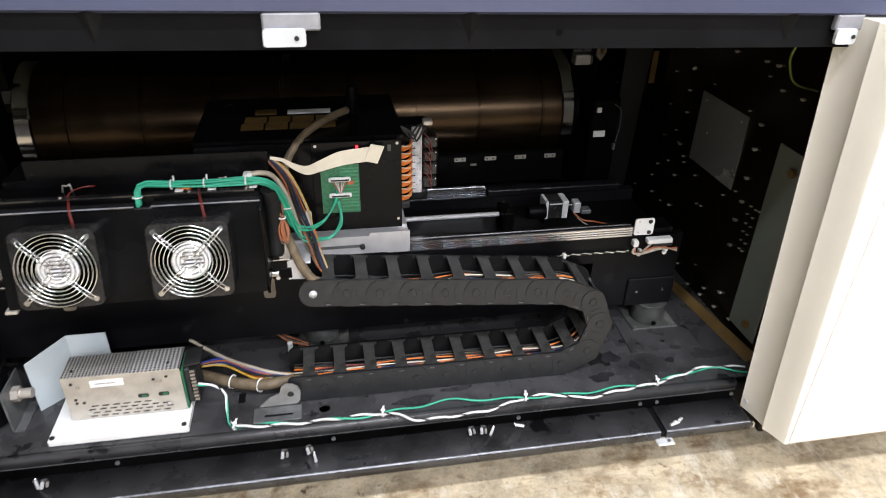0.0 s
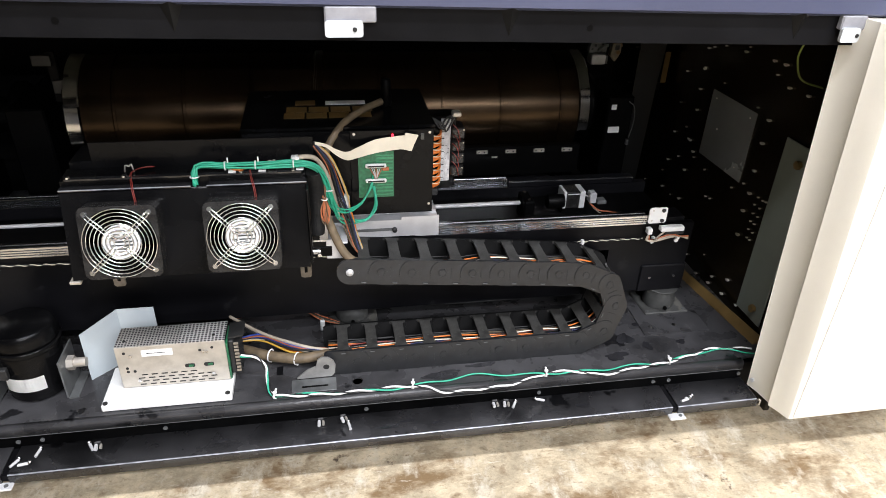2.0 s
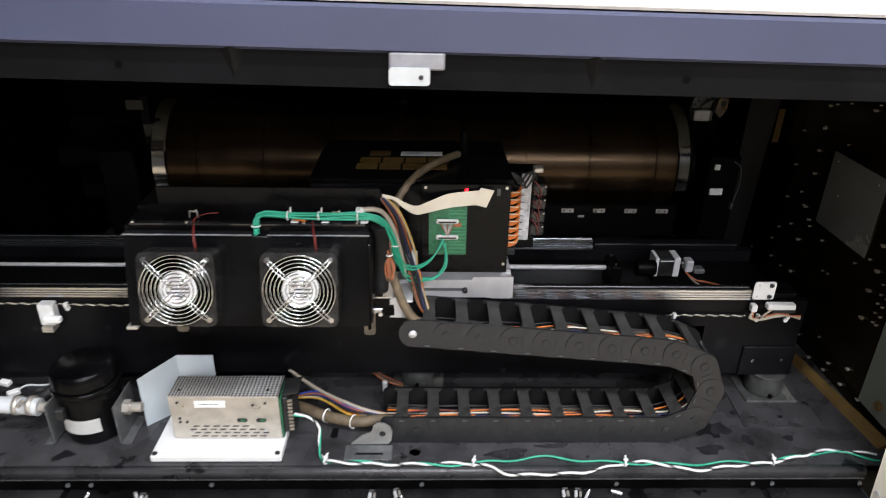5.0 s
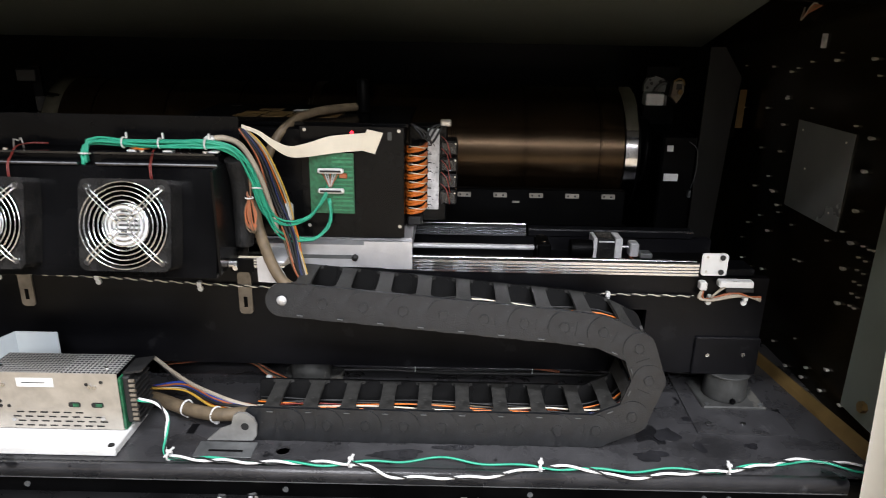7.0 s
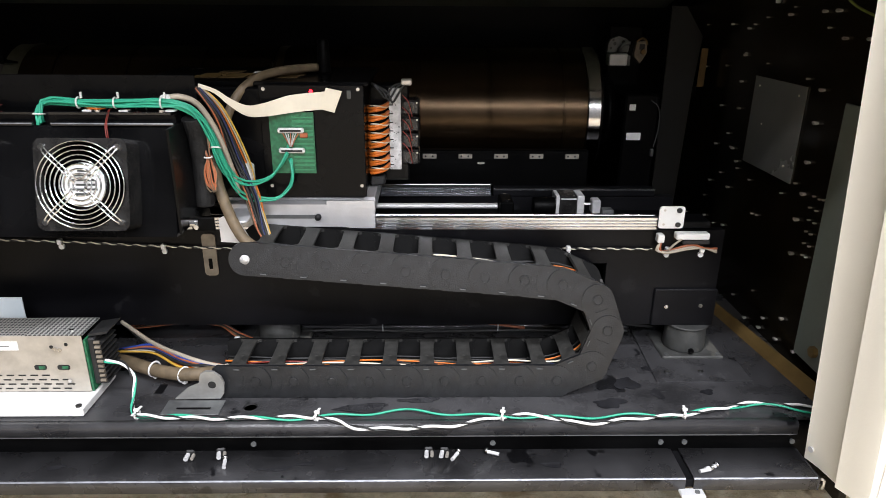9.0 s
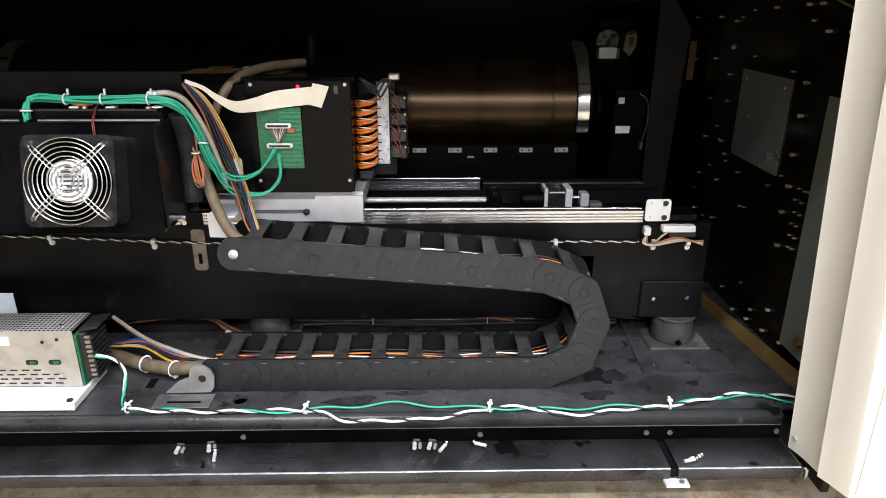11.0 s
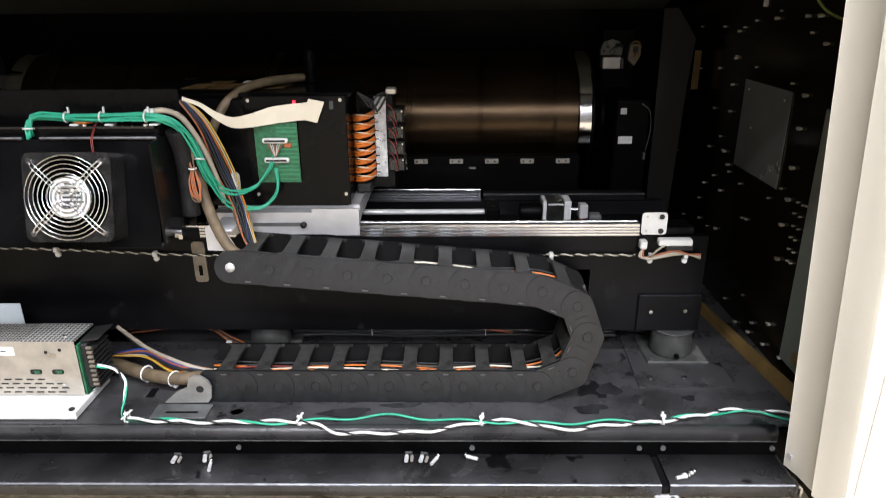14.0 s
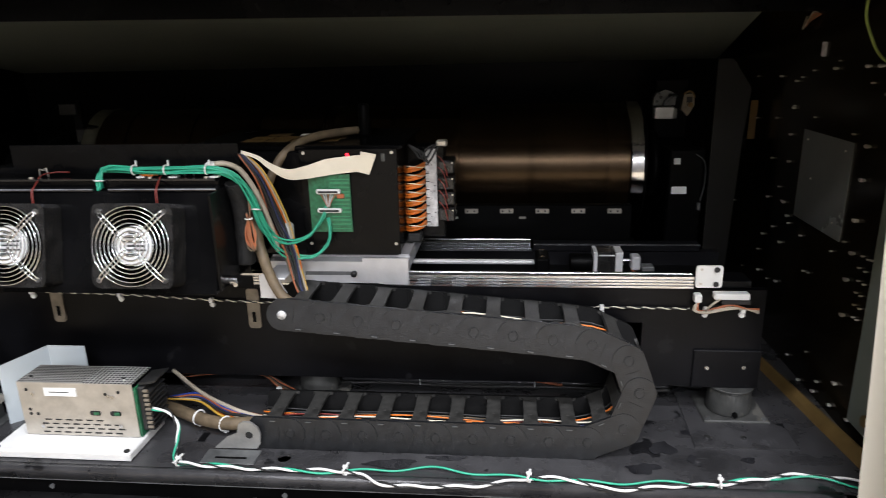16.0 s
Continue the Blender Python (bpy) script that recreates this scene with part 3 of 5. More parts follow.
bpart("end_wall", box(0.895, 0.905, 0.206, 0.43, 0.227, 0.334), M_BEAM)
fr = [(0.191, 0.385)]
for z in (0.3885, 0.3935, 0.3985):
    fr += [(0.191, z), (0.1945, z + 0.0006), (0.1945, z + 0.0016), (0.191, z + 0.0022)]
fr += [(0.191, 0.4045), (0.193, 0.406), (0.199, 0.406), (0.200, 0.403), (0.203, 0.403), (0.204, 0.406), (0.209, 0.406), (0.210, 0.404), (0.216, 0.404), (0.216, 0.385)]
bpart("guide_rail", extrude_yz(bmesh.new(), fr, XL + 0.002, 0.795), M_RAIL, "bright steel guide rail")
bpart("guide_rail", extrude_yz(bmesh.new(), [(y + 0.238, z - 0.012) for y, z in fr], XL + 0.002, 0.545), M_RAIL, "bright steel guide rail")
bpart("rail_cover", box(0.55, 0.868, 0.43, 0.455, 0.373, 0.388, 0.001), M_BEAM)
bpart("cover_edge", box(0.55, 0.868, 0.4285, 0.4297, 0.385, 0.3885), M_RAIL)
bpart("rail_end", box(0.797, 0.885, 0.195, 0.24, 0.385, 0.397, 0.001), M_BEAM)
flg = bpart("end_flange", box(0.803, 0.9095, 0.184, 0.1895, 0.214, 0.281, 0.0015), M_BEAM)
for x, z in ((0.825, 0.25), (0.883, 0.252)):
    s = shared_part("screw", M_SCREW, pose(x, 0.184, z) @ Matrix.Scale(0.75, 4), bed)
    s.matrix_parent_inverse = Matrix.Translation((0, -0.19, -ZB - 0.05))
for x, z0, z1 in ((-0.288, 0.312, 0.383), (0.068, 0.306, 0.378)):
    o = rounded(x - 0.011, x + 0.011, z0, z1, 0.006)
    st = bpart("slotted_tab", extrude_xz(bmesh.new(), o, 0.1865, 0.1898), M_DULL, "dull stained slotted tab")
    bpart("slot", box(x - 0.003, x + 0.003, 0.1858, 0.1864, z0 + 0.012, z0 + 0.03), M_BLACK)

solid("lead_screw", tube([(XL + 0.02, 0.32, 0.386), (-0.2, 0.32, 0.386), (0.548, 0.32, 0.386)], 0.0042, 10, 0.2), M_CAP, "long bright steel lead screw", "lead screw")
th = bmesh.new()
for i in range(150):
    bm_cyl(th, (0.33 + i * 0.00145, 0.32, 0.386), 0.0052, 0.0007, "x", 10)
tagged(part("thread", th, M_CAP, bpy.data.objects["lead_screw"]), kind="stuff")


def foot(x, y, label):
    f = thing("levelling_foot", label, "foot", (x, y, ZB), "levelling feet")
    part("pad", box(-0.05, 0.055, -0.045, 0.045, 0.0, 0.007, 0.002), M_FOOT, f)
    part("barrel", smooth_all(cyl((0, 0, 0.007), 0.036, 0.043, "z", 32, 0.034, 0.003)), M_FOOT, f)
    part("collar", smooth_all(cyl((0, 0, 0.0502), 0.0375, 0.0036, "z", 32, None, 0.001)), M_FOOT, f)
    shared_part("bolt", mesh_of("bolt", cyl((0.0, -0.036, 0.014), 0.0045, -0.005, "y", 6), M_BLACK), Matrix(), f)
    for x in (-0.042, 0.047):
        part("anchor_screw", cyl((x, -0.037, 0.007), 0.004, 0.002, "z", 10), M_GREYMET, f)


foot(0.872, 0.205, "grey round levelling foot on a square plate under the bed")
foot(0.158, 0.24, "grey round levelling foot under the bed, behind the cable chain")
foot(-0.56, 0.24, "grey round levelling foot under the bed")
pl = solid("foot_sheet", extrude_xz(bmesh.new(), [(0.79, 0.09), (0.945, 0.09), (0.95, 0.3), (0.80, 0.3)], 0, 0.0025), M_BASE, "thin black sheet bolted to the base under the foot", "plate")
pl.matrix_world = Matrix(((1, 0, 0, 0), (0, 0, 1, 0), (0, 1, 0, ZB + 0.0002), (0, 0, 0, 1)))
for x in (0.815, 0.87):
    shared_part("screw", M_SCREW, pose(x, 0.0025, 0.115, 180), pl)

# stepper motor with coupling
step = thing("stepper_motor", "black stepper motor with bright end caps on the bed", "motor", (0.68, 0.35, 0.345))
part("body", box(-0.018, 0.014, -0.021, 0.021, 0.015, 0.057, 0.002), M_FANPL, step)
part("lamination", box(-0.016, 0.0125, -0.0216, -0.0211, 0.05, 0.0525), M_CAP, step)
part("end_cap", box(-0.025, -0.0181, -0.021, 0.021, 0.015, 0.057, 0.001), M_CAP, step, "bright metal end cap")
part("end_cap", box(0.0141, 0.027, -0.021, 0.021, 0.015, 0.057, 0.001), M_CAP, step, "bright metal end cap")
part("mount", box(-0.026, 0.026, -0.02, 0.02, 0.0, 0.0145), M_BLACK, step)
part("rear_shaft", cyl((0.0275, 0, 0.036), 0.004, 0.016, "x", 12), M_STEEL, step)
part("encoder", box(0.044, 0.06, -0.012, 0.012, 0.02, 0.046, 0.002), M_ALU, step, "small metal encoder block")
part("plug", box(0.062, 0.085, -0.015, 0.008, 0.018, 0.028, 0.002), M_GREYMET, step)
part("coupling", smooth_all(cyl((-0.029, -0.03, 0.041), 0.016, -0.04, "x", 24, None, 0.002)), M_BLACK, step)
bb = thing("bearing_block", "black bearing block at the end of the lead screw", "bearing", (0.562, 0.32, 0.345))
part("block", box(-0.012, 0.012, -0.03, 0.03, 0.0, 0.056, 0.003), M_BLACK, bb)
for y in (-0.02, 0.02):
    shared_part("screw", M_SCREW, pose(0, y, 0.0562, -90) @ Matrix.Scale(0.8, 4), bb)
solid("motor_lead", tube([(0.725, 0.345, 0.365), (0.745, 0.33, 0.352), (0.77, 0.325, 0.349), (0.80, 0.3, 0.351), (0.84, 0.26, 0.349)], 0.0018), M_RUST, "thin red-brown motor lead", "wire")
solid("motor_lead", tube([(0.725, 0.352, 0.372), (0.735, 0.34, 0.354), (0.75, 0.31, 0.349), (0.765, 0.3, 0.3495)], 0.0016), M_BEIGE, "thin beige motor lead", "wire")

# limit switch plate at the end of the bed
lim = thing("limit_switch", "white switch plate with cream connectors on the bed end", "switch", (0.82, 0.19, 0.385))
pl = part("plate", extrude_xz(bmesh.new(), rounded(-0.024, 0.017, 0.003, 0.040, 0.005), -0.003, 0.0), M_WHITE, lim)
for x, z in ((0.007, 0.034), (0.007, 0.01)):
    part("screw", screw_bm(0.0045, 0.003), M_RUBBER, lim).location = (x, -0.003, z)
for x, z in ((-0.016, 0.034), (-0.016, 0.01)):
    part("rivet", screw_bm(0.002, 0.001), M_GALV, lim).location = (x, -0.003, z)
part("connector", box(0.003, 0.057, -0.018, -0.003, -0.012, -0.001, 0.0015), M_WHITE, lim)
part("connector", box(-0.026, -0.015, -0.016, -0.002, -0.018, -0.004, 0.0015), M_WHITE, lim)
part("bar", box(0.016, 0.06, -0.014, -0.004, -0.021, -0.0135, 0.001), M_RUBBER, lim)
for i, (m, a) in enumerate(((M_BEIGE, 0.0), (M_RUST, 0.004), (M_BEIGE, -0.003))):
    part("lead", tube([(-0.02, -0.012, -0.018), (-0.024 + a, -0.015, -0.03), (-0.008, -0.014 + a, -0.034), (0.03, -0.012, -0.026 + a), (0.055, -0.01, -0.029), (0.075, -0.01, -0.033 + a)], 0.0018), m, lim)
part("lead", tube([(0.012, -0.017, -0.011), (0.0, -0.02, -0.018), (-0.008, -0.017, -0.03)], 0.0018), M_BEIGE, lim)

# twisted pair along the bed front, held by clips
run = [(XL + 0.01, 0.1845, 0.378), (-0.33, 0.1845, 0.370), (-0.168, 0.1845, 0.366), (-0.004, 0.1845, 0.358), (0.16, 0.1845, 0.353), (0.324, 0.1845, 0.3515), (0.488, 0.1845, 0.3515), (0.652, 0.1845, 0.354), (0.79, 0.1845, 0.353)]
wp = thing("bed_wire_pair", "white and black twisted wire pair along the bed", "wire", (0, 0.1845, 0.36))
for m, ph in ((M_RIBBON, 0.0), (M_RUBBER, math.pi)):
    ob = part("strand", twisted(run, 0.0011, 0.0011, 0.024, ph), m, wp)
    ob.matrix_parent_inverse = Matrix.Translation((0, -0.1845, -0.36))
clip = bmesh.new()
bm_box(clip, -0.0035, 0.0035, -0.010, -0.001, -0.0045, 0.0045, 0.0012)
bm_cyl(clip, (0, -0.0005, -0.0095), 0.0045, -0.004, "y", 12)
CLIP = mesh_of("wire_clip", clip, M_WHITE)
for x, z in ((-0.496, 0.372), (-0.33, 0.37), (-0.168, 0.366), (-0.004, 0.358), (0.16, 0.353), (0.324, 0.3515), (0.488, 0.3515), (0.652, 0.354), (0.815, 0.352), (0.872, 0.352)):
    c = tagged(new("wire_clip", CLIP), "small white nylon wire clip on the bed", "clip", "wire clips")
    c.location = (x, 0.19, z)

# dark cables under the bed
for i, (m, dz, dy) in enumerate(((M_RUBBER, 0, 0), (M_RUBBER, 0.006, 0.004), (M_RUST, 0.003, -0.006))):
    e = 0.6 if m is M_RUST else 0.86
    solid("floor_cable", tube([(-0.12, 0.27 + dy, ZB + 0.012 + dz), (0.05, 0.29 + dy, ZB + 0.012 + dz), (0.25, 0.30 + dy, ZB + 0.03 + dz), (e * 0.6, 0.29 + dy, ZB + 0.032 + dz), (e, 0.27 + dy, ZB + 0.006 + dz)], 0.0028), m, "dark cable lying under the bed", "cable")

# ---------------------------------------------------------------- drum and its bearings
DY, DZ, DR = 0.68, 0.50, 0.138
drum = thing("imaging_drum", "wide brown coated imaging drum with bright steel end rings", "drum", (0, DY, DZ))


def lathe_x(profile, seg=96):
    """A body turned round the x axis: profile of (x, radius)."""
    bm = bmesh.new()
    rings = [[bm.verts.new((x, r * math.sin(2 * math.pi * j / seg), r * math.cos(2 * math.pi * j / seg))) for j in range(seg)] for x, r in profile]
    for r0, r1 in zip(rings, rings[1:]):
        for j in range(seg):
            bm.faces.new((r0[j], r0[(j + 1) % seg], r1[(j + 1) % seg], r1[j])).smooth = True
    bm.faces.new(rings[0])
    bm.faces.new(rings[-1][::-1])
    for r0 in rings:
        for j in range(seg):
            bm.edges.get((r0[j], r0[(j + 1) % seg])).smooth = False
    return bm


pr = [(-0.409, DR - 0.02), (-0.409, DR)]
for gx in (-0.34, -0.19, -0.04, 0.105, 0.253, 0.401, 0.547, 0.700):
    pr += [(gx - 0.004, DR), (gx - 0.003, DR - 0.004), (gx + 0.0005, DR - 0.004), (gx + 0.001, DR), (gx + 0.004, DR), (gx + 0.0045, DR - 0.001), (gx + 0.005, DR)]
pr += [(0.749, DR), (0.749, DR - 0.02)]
body = part("shell", lathe_x(pr), M_DRUM, drum)
part("end_ring", lathe_x([(-0.444, 0.1), (-0.444, DR), (-0.441, DR + 0.003), (-0.413, DR + 0.003), (-0.410, DR), (-0.410, 0.1)]), M_RING, drum, "turned steel end ring")
part("end_ring", lathe_x([(0.750, 0.1), (0.750, DR), (0.752, DR + 0.003), (0.776, DR + 0.003), (0.779, DR), (0.779, 0.1)]), M_RING, drum, "turned steel end ring")
part("end_disc", lathe_x([(0.7795, 0.05), (0.7795, DR - 0.006), (0.784, DR - 0.006), (0.784, 0.05)]), M_BLACK, drum)
part("shaft", cyl((-0.7, 0, 0), 0.04, 1.58, "x", 32), M_BLACK, drum)


def bearing(x0, x1, label):
    b = thing("drum_bearing", label, "bearing", ((x0 + x1) / 2, 0.62, ZB))
    w = (x1 - x0) / 2
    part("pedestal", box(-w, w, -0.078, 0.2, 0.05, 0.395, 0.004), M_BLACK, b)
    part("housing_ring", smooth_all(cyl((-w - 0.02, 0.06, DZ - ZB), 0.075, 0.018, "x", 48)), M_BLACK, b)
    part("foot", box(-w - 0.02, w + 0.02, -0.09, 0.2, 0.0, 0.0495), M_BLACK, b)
    return b


rb = bearing(0.825, 0.895, "black drum bearing pedestal with white tags")
part("tag", box(-0.026, -0.014, -0.0815, -0.0785, 0.364, 0.376), M_PAPER, rb, "small white tag")
part("tag", box(-0.027, 0.002, -0.0815, -0.0785, 0.303, 0.318), M_PAPER, rb, "white tag with print")
part("lead", tube([(0.015, -0.085, 0.385), (0.032, -0.086, 0.37), (0.036, -0.086, 0.33), (0.03, -0.085, 0.29)], 0.0011), M_GREYMET, rb)
part("plug", box(0.025, 0.031, -0.088, -0.0785, 0.27, 0.285, 0.001), M_GREYMET, rb)
bearing(-0.56, -0.48, "black drum bearing pedestal in the dark")
vb = thing("valve_block", "small grey valve block with fittings above the bearing", "valve", (0.845, 0.69, 0.5555))
part("block", box(-0.026, 0.014, -0.012, 0.02, 0.044, 0.070, 0.002), M_ALU, vb)
part("block_edge", box(0.0145, 0.022, -0.006, 0.02, 0.044, 0.066, 0.001), M_GREYMET, vb)
part("bracket", box(-0.02, 0.05, 0.021, 0.026, 0.0, 0.125, 0.001), M_BLACK, vb)
vp = part("valve_plate", extrude_xz(bmesh.new(), [(-0.028, 0.072), (0.018, 0.072), (0.02, 0.085), (0.014, 0.1), (-0.004, 0.106), (-0.022, 0.1), (-0.028, 0.088)], 0.004, 0.02), M_GREYMET, vb)
for x, z, r in ((-0.021, 0.081, 0.003), (-0.013, 0.09, 0.0035), (-0.017, 0.098, 0.0025), (-0.004, 0.08, 0.003), (0.006, 0.094, 0.004)):
    part("port", cyl((x, 0.0036, z), r, -0.0006, "y", 12), M_RUBBER, vp)
part("pipe_elbow", tube([(-0.006, 0.0, 0.074), (-0.002, -0.008, 0.084), (0.008, -0.008, 0.092), (0.018, -0.002, 0.092)], 0.004, 8), M_GREYMET, vb)
lv = part("lever", extrude_xz(bmesh.new(), [(0.032, 0.062), (0.036, 0.094), (0.058, 0.096), (0.060, 0.072), (0.052, 0.056), (0.046, 0.048), (0.040, 0.056)], 0.004, 0.02), M_DULL, vb)
part("lever_slot", box(0.042, 0.054, 0.003, 0.0036, 0.078, 0.09), M_RUBBER, lv)
part("brass_nut", cyl((0.05, 0.003, 0.073), 0.006, -0.006, "y", 6), M_BRASS, lv)
part("hose_stub", tube([(0.034, 0.0, 0.095), (0.044, -0.004, 0.102), (0.054, -0.002, 0.098), (0.058, 0.0, 0.088)], 0.0022, 8), M_BRASS, vb)
lb = thing("sensor_bracket", "small grey sensor bracket beside the drum's far end", "bracket", (-0.46, 0.6, 0.5555))
part("arm", box(-0.006, 0.012, -0.01, 0.0, 0.0, 0.11), M_BLACK, lb)
part("tab", box(-0.004, 0.02, -0.016, -0.0105, 0.02, 0.05, 0.002), M_UPR, lb)
part("cap", box(-0.035, 0.006, -0.016, -0.0105, 0.08, 0.105, 0.002), M_UPR, lb)
fp = thing("rear_frame_plate", "dark grey upright frame plate with a cut corner beside the bearing", "plate", (0.97, 0.64, ZB))
part("plate", extrude_xz(bmesh.new(), [(-0.035, 0.0), (0.012, 0.0), (0.026, 0.40), (0.034, 0.505), (-0.008, 0.565), (-0.038, 0.565)], 0, 0.004), M_UPR, fp)
part("yellow_tag", box(0.036, 0.05, 0.001, 0.0035, 0.40, 0.48), M_YELLOW, fp, "dull yellow strip")
part("tag_arm", box(0.028, 0.0355, 0.001, 0.003, 0.38, 0.40), M_BLACK, fp)

# clamp bar with small tabs below the drum
cb = thing("clamp_bar", "black bar with small pale clamp tabs below the drum", "bar", (0.17, 0.505, 0.372))
part("bar", box(-0.58, 0.58, 0.0, 0.02, 0.0005, 0.076, 0.002), M_BLACK, cb)
for x in (-0.58, 0.58):
    part("post", box(x - 0.01, x + 0.01, 0.004, 0.03, -0.212, 0.0), M_BLACK, cb)
tab = bmesh.new()
bm_box(tab, -0.014, 0.014, -0.003, 0.0, -0.005, 0.005, 0.001)
TAB = mesh_of("clamp_tab", tab, M_GALV)
HOLE = mesh_of("tab_hole", cyl((0, -0.0033, 0), 0.002, 0.0008, "y", 10), M_RUBBER)
for i in range(14):
    t_ = shared_part("clamp_tab", TAB, pose(0.545 - 0.0725 * i, -0.0003, 0.064), cb)
    for x in (-0.008, 0.006):
        shared_part("tab_hole", HOLE, pose(x, 0, 0), t_)
for x in (0.36, 0.22, 0.08, -0.06):
    part("pin", box(x - 0.007, x + 0.007, -0.003, -0.0003, 0.048, 0.052), M_GALV, cb)



# ---------------------------------------------------------------- energy chain
PITCH, HALF = 0.0585, 0.0245
# the joints: a slightly sagging upper run, the bend, the lower run on the base
joints = [Vector((0.1525 + 0.0594 * i, 0, 0.3722 - 0.0046 * i)) for i in range(8)]
joints += [Vector((x, 0, z)) for x, z in ((0.6262, 0.3333), (0.6798, 0.3101), (0.6964, 0.2626), (0.6744, 0.2075))]
joints += [Vector((0.6213 - 0.0577 * i, 0, 0.1850)) for i in range(10)]
spine = smooth_path(joints, 0.002)


def lean(z):
    """The chain leans back a little as it rises."""
    return 0.054 + 0.2 * (z - 0.185)


CW = 0.092
chain = thing("cable_chain", "black plastic cable chain folded back in a loop on the base", "cable chain", (0.1, 0.1, ZB))


def chain_space(ob):
    ob.matrix_parent_inverse = Matrix.Translation((-0.1, -0.1, -ZB))
    return ob


def ring_bm(r, wire, seg=56, sides=6):
    bm = bmesh.new()
    vs = []
    for i in range(seg):
        k = 2 * math.pi * i / seg
        c = Vector((math.cos(k), 0, math.sin(k)))
        vs.append([bm.verts.new(c * (r + wire * math.cos(j * 2 * math.pi / sides)) + Vector((0, wire * math.sin(j * 2 * math.pi / sides), 0))) for j in range(sides)])
    for i in range(seg):
        for j in range(sides):
            bm.faces.new((vs[i][j], vs[(i + 1) % seg][j], vs[(i + 1) % seg][(j + 1) % sides], vs[i][(j + 1) % sides])).smooth = True
    return bm


def ring_at_y(x, y, r, wire):
    bm = ring_bm(r, wire, 24)
    for v in bm.verts:
        v.co += Vector((x, y, 0))
    return bm


def side_plate(y, front):
    """One side of a link: round at its joint, square at the other end, with a boss, a window groove and a moulded tick."""
    bm = bmesh.new()
    o = [(HALF * math.cos(k), HALF * math.sin(k)) for k in (radians(90 + 180 * i / 12) for i in range(13))]
    o += [(PITCH, -HALF), (PITCH + 0.0065, -HALF * 0.82), (PITCH + 0.008, 0), (PITCH + 0.0065, HALF * 0.82), (PITCH, HALF)]
    extrude_xz(bm, o, y, y + 0.005)
    s = -1 if front else 1
    face = y if front else y + 0.005
    bm_cyl(bm, (0.0, face, 0), 0.0085, s * 0.0011, "y", 16)
    bm_box(bm, 0.022, 0.034, min(face, face + s * 0.0008), max(face, face + s * 0.0014), -0.0212, -0.019)
    bm_box(bm, 0.017, 0.018, min(face, face + s * 0.0008), max(face, face + s * 0.0014), -0.010, 0.010)
    for v in bm.verts:
        v.co.y += s * 0.0009 * (1 - 2 * v.co.x / PITCH)
    return bm


LINK = mesh_of("link", side_plate(0.0, True), M_CHAIN)
# light grey bar over the moulded tick, for the glint it catches
MARK = mesh_of("tick_glint", box(0.023, 0.032, -0.0022, -0.0012, -0.0208, -0.0196), M_GREYMET)
BOSS = mesh_of("boss_ring", ring_at_y(0.0, -0.0021, 0.0066, 0.0005), M_CHAIN)
# far side and liner get a darker black: shade inside the chain as colour
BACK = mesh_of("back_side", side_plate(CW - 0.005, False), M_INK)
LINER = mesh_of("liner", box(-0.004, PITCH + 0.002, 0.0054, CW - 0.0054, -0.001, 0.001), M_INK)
y0, y1 = 0.0052, CW - 0.0052
BAR = mesh_of("crossbar", extrude_xy([(0.010, y0), (0.044, y0), (0.040, y0 + 0.002), (0.038, y0 + 0.006), (0.0375, (y0 + y1) / 2), (0.038, y1 - 0.006), (0.040, y1 - 0.002), (0.044, y1), (0.010, y1), (0.014, y1 - 0.002), (0.016, y1 - 0.006), (0.0165, (y0 + y1) / 2), (0.016, y0 + 0.006), (0.014, y0 + 0.002)], -0.0022, 0.0022), M_BAR)
LEANT = {}


def leaned(me, ang, off=0.0):
    """The piece shaped to the chain's backward lean, for a link that runs at the angle."""
    key = (me.name, round(ang, 1), off)
    if key not in LEANT:
        c = me.copy()
        sa, ca = math.sin(radians(ang)), math.cos(radians(ang))
        for v in c.vertices:
            v.co.y += 0.2 * (v.co.x * sa + (v.co.z + off) * ca)
        LEANT[key] = c
    return LEANT[key]


for p, q in zip(joints, joints[1:]):
    ang = math.degrees(math.atan2(q.z - p.z, q.x - p.x))
    l = chain_space(shared_part("link", leaned(LINK, ang), Matrix(), chain))
    l.matrix_basis = Matrix.Translation((p.x, lean(p.z), p.z)) @ pose(0, 0, 0, 0, -ang, 0)
    shared_part("back_side", leaned(BACK, ang), Matrix(), l)
    shared_part("tick_glint", leaned(MARK, ang), Matrix(), l)
    shared_part("boss_ring", leaned(BOSS, ang), Matrix(), l)
    low = 1 if q.x < p.x else -1
    shared_part("liner", leaned(LINER, ang, low * (HALF - 0.007)), pose(0, 0, low * (HALF - 0.007)), l)
    for sgn in (1, -1):
        shared_part("crossbar", leaned(BAR, ang, sgn * (HALF - 0.0018)), pose(0, 0, sgn * (HALF - 0.0018)), l)
part("joint_pin", smooth_all(cyl((0.1525, lean(0.3722) - 0.0012, 0.3722), 0.0072, -0.003, "y", 20)), M_CAP, chain, "silver joint pin").matrix_parent_inverse = Matrix.Translation((-0.1, -0.1, -ZB))
fb = thing("chain_anchor", "galvanised anchor bracket screwed to the base at the chain's fixed end", "bracket", (0.09, 0.05, ZB))
b = part("cheek", extrude_xz(bmesh.new(), [(-0.05, 0.004), (-0.03, 0.022), (-0.012, 0.03), (-0.008, 0.046), (0.0, 0.051), (0.012, 0.05), (0.022, 0.042), (0.026, 0.03), (0.024, 0.012), (0.018, 0.004), (-0.05, 0.003)], -0.008, -0.004), M_ANCHOR, fb)
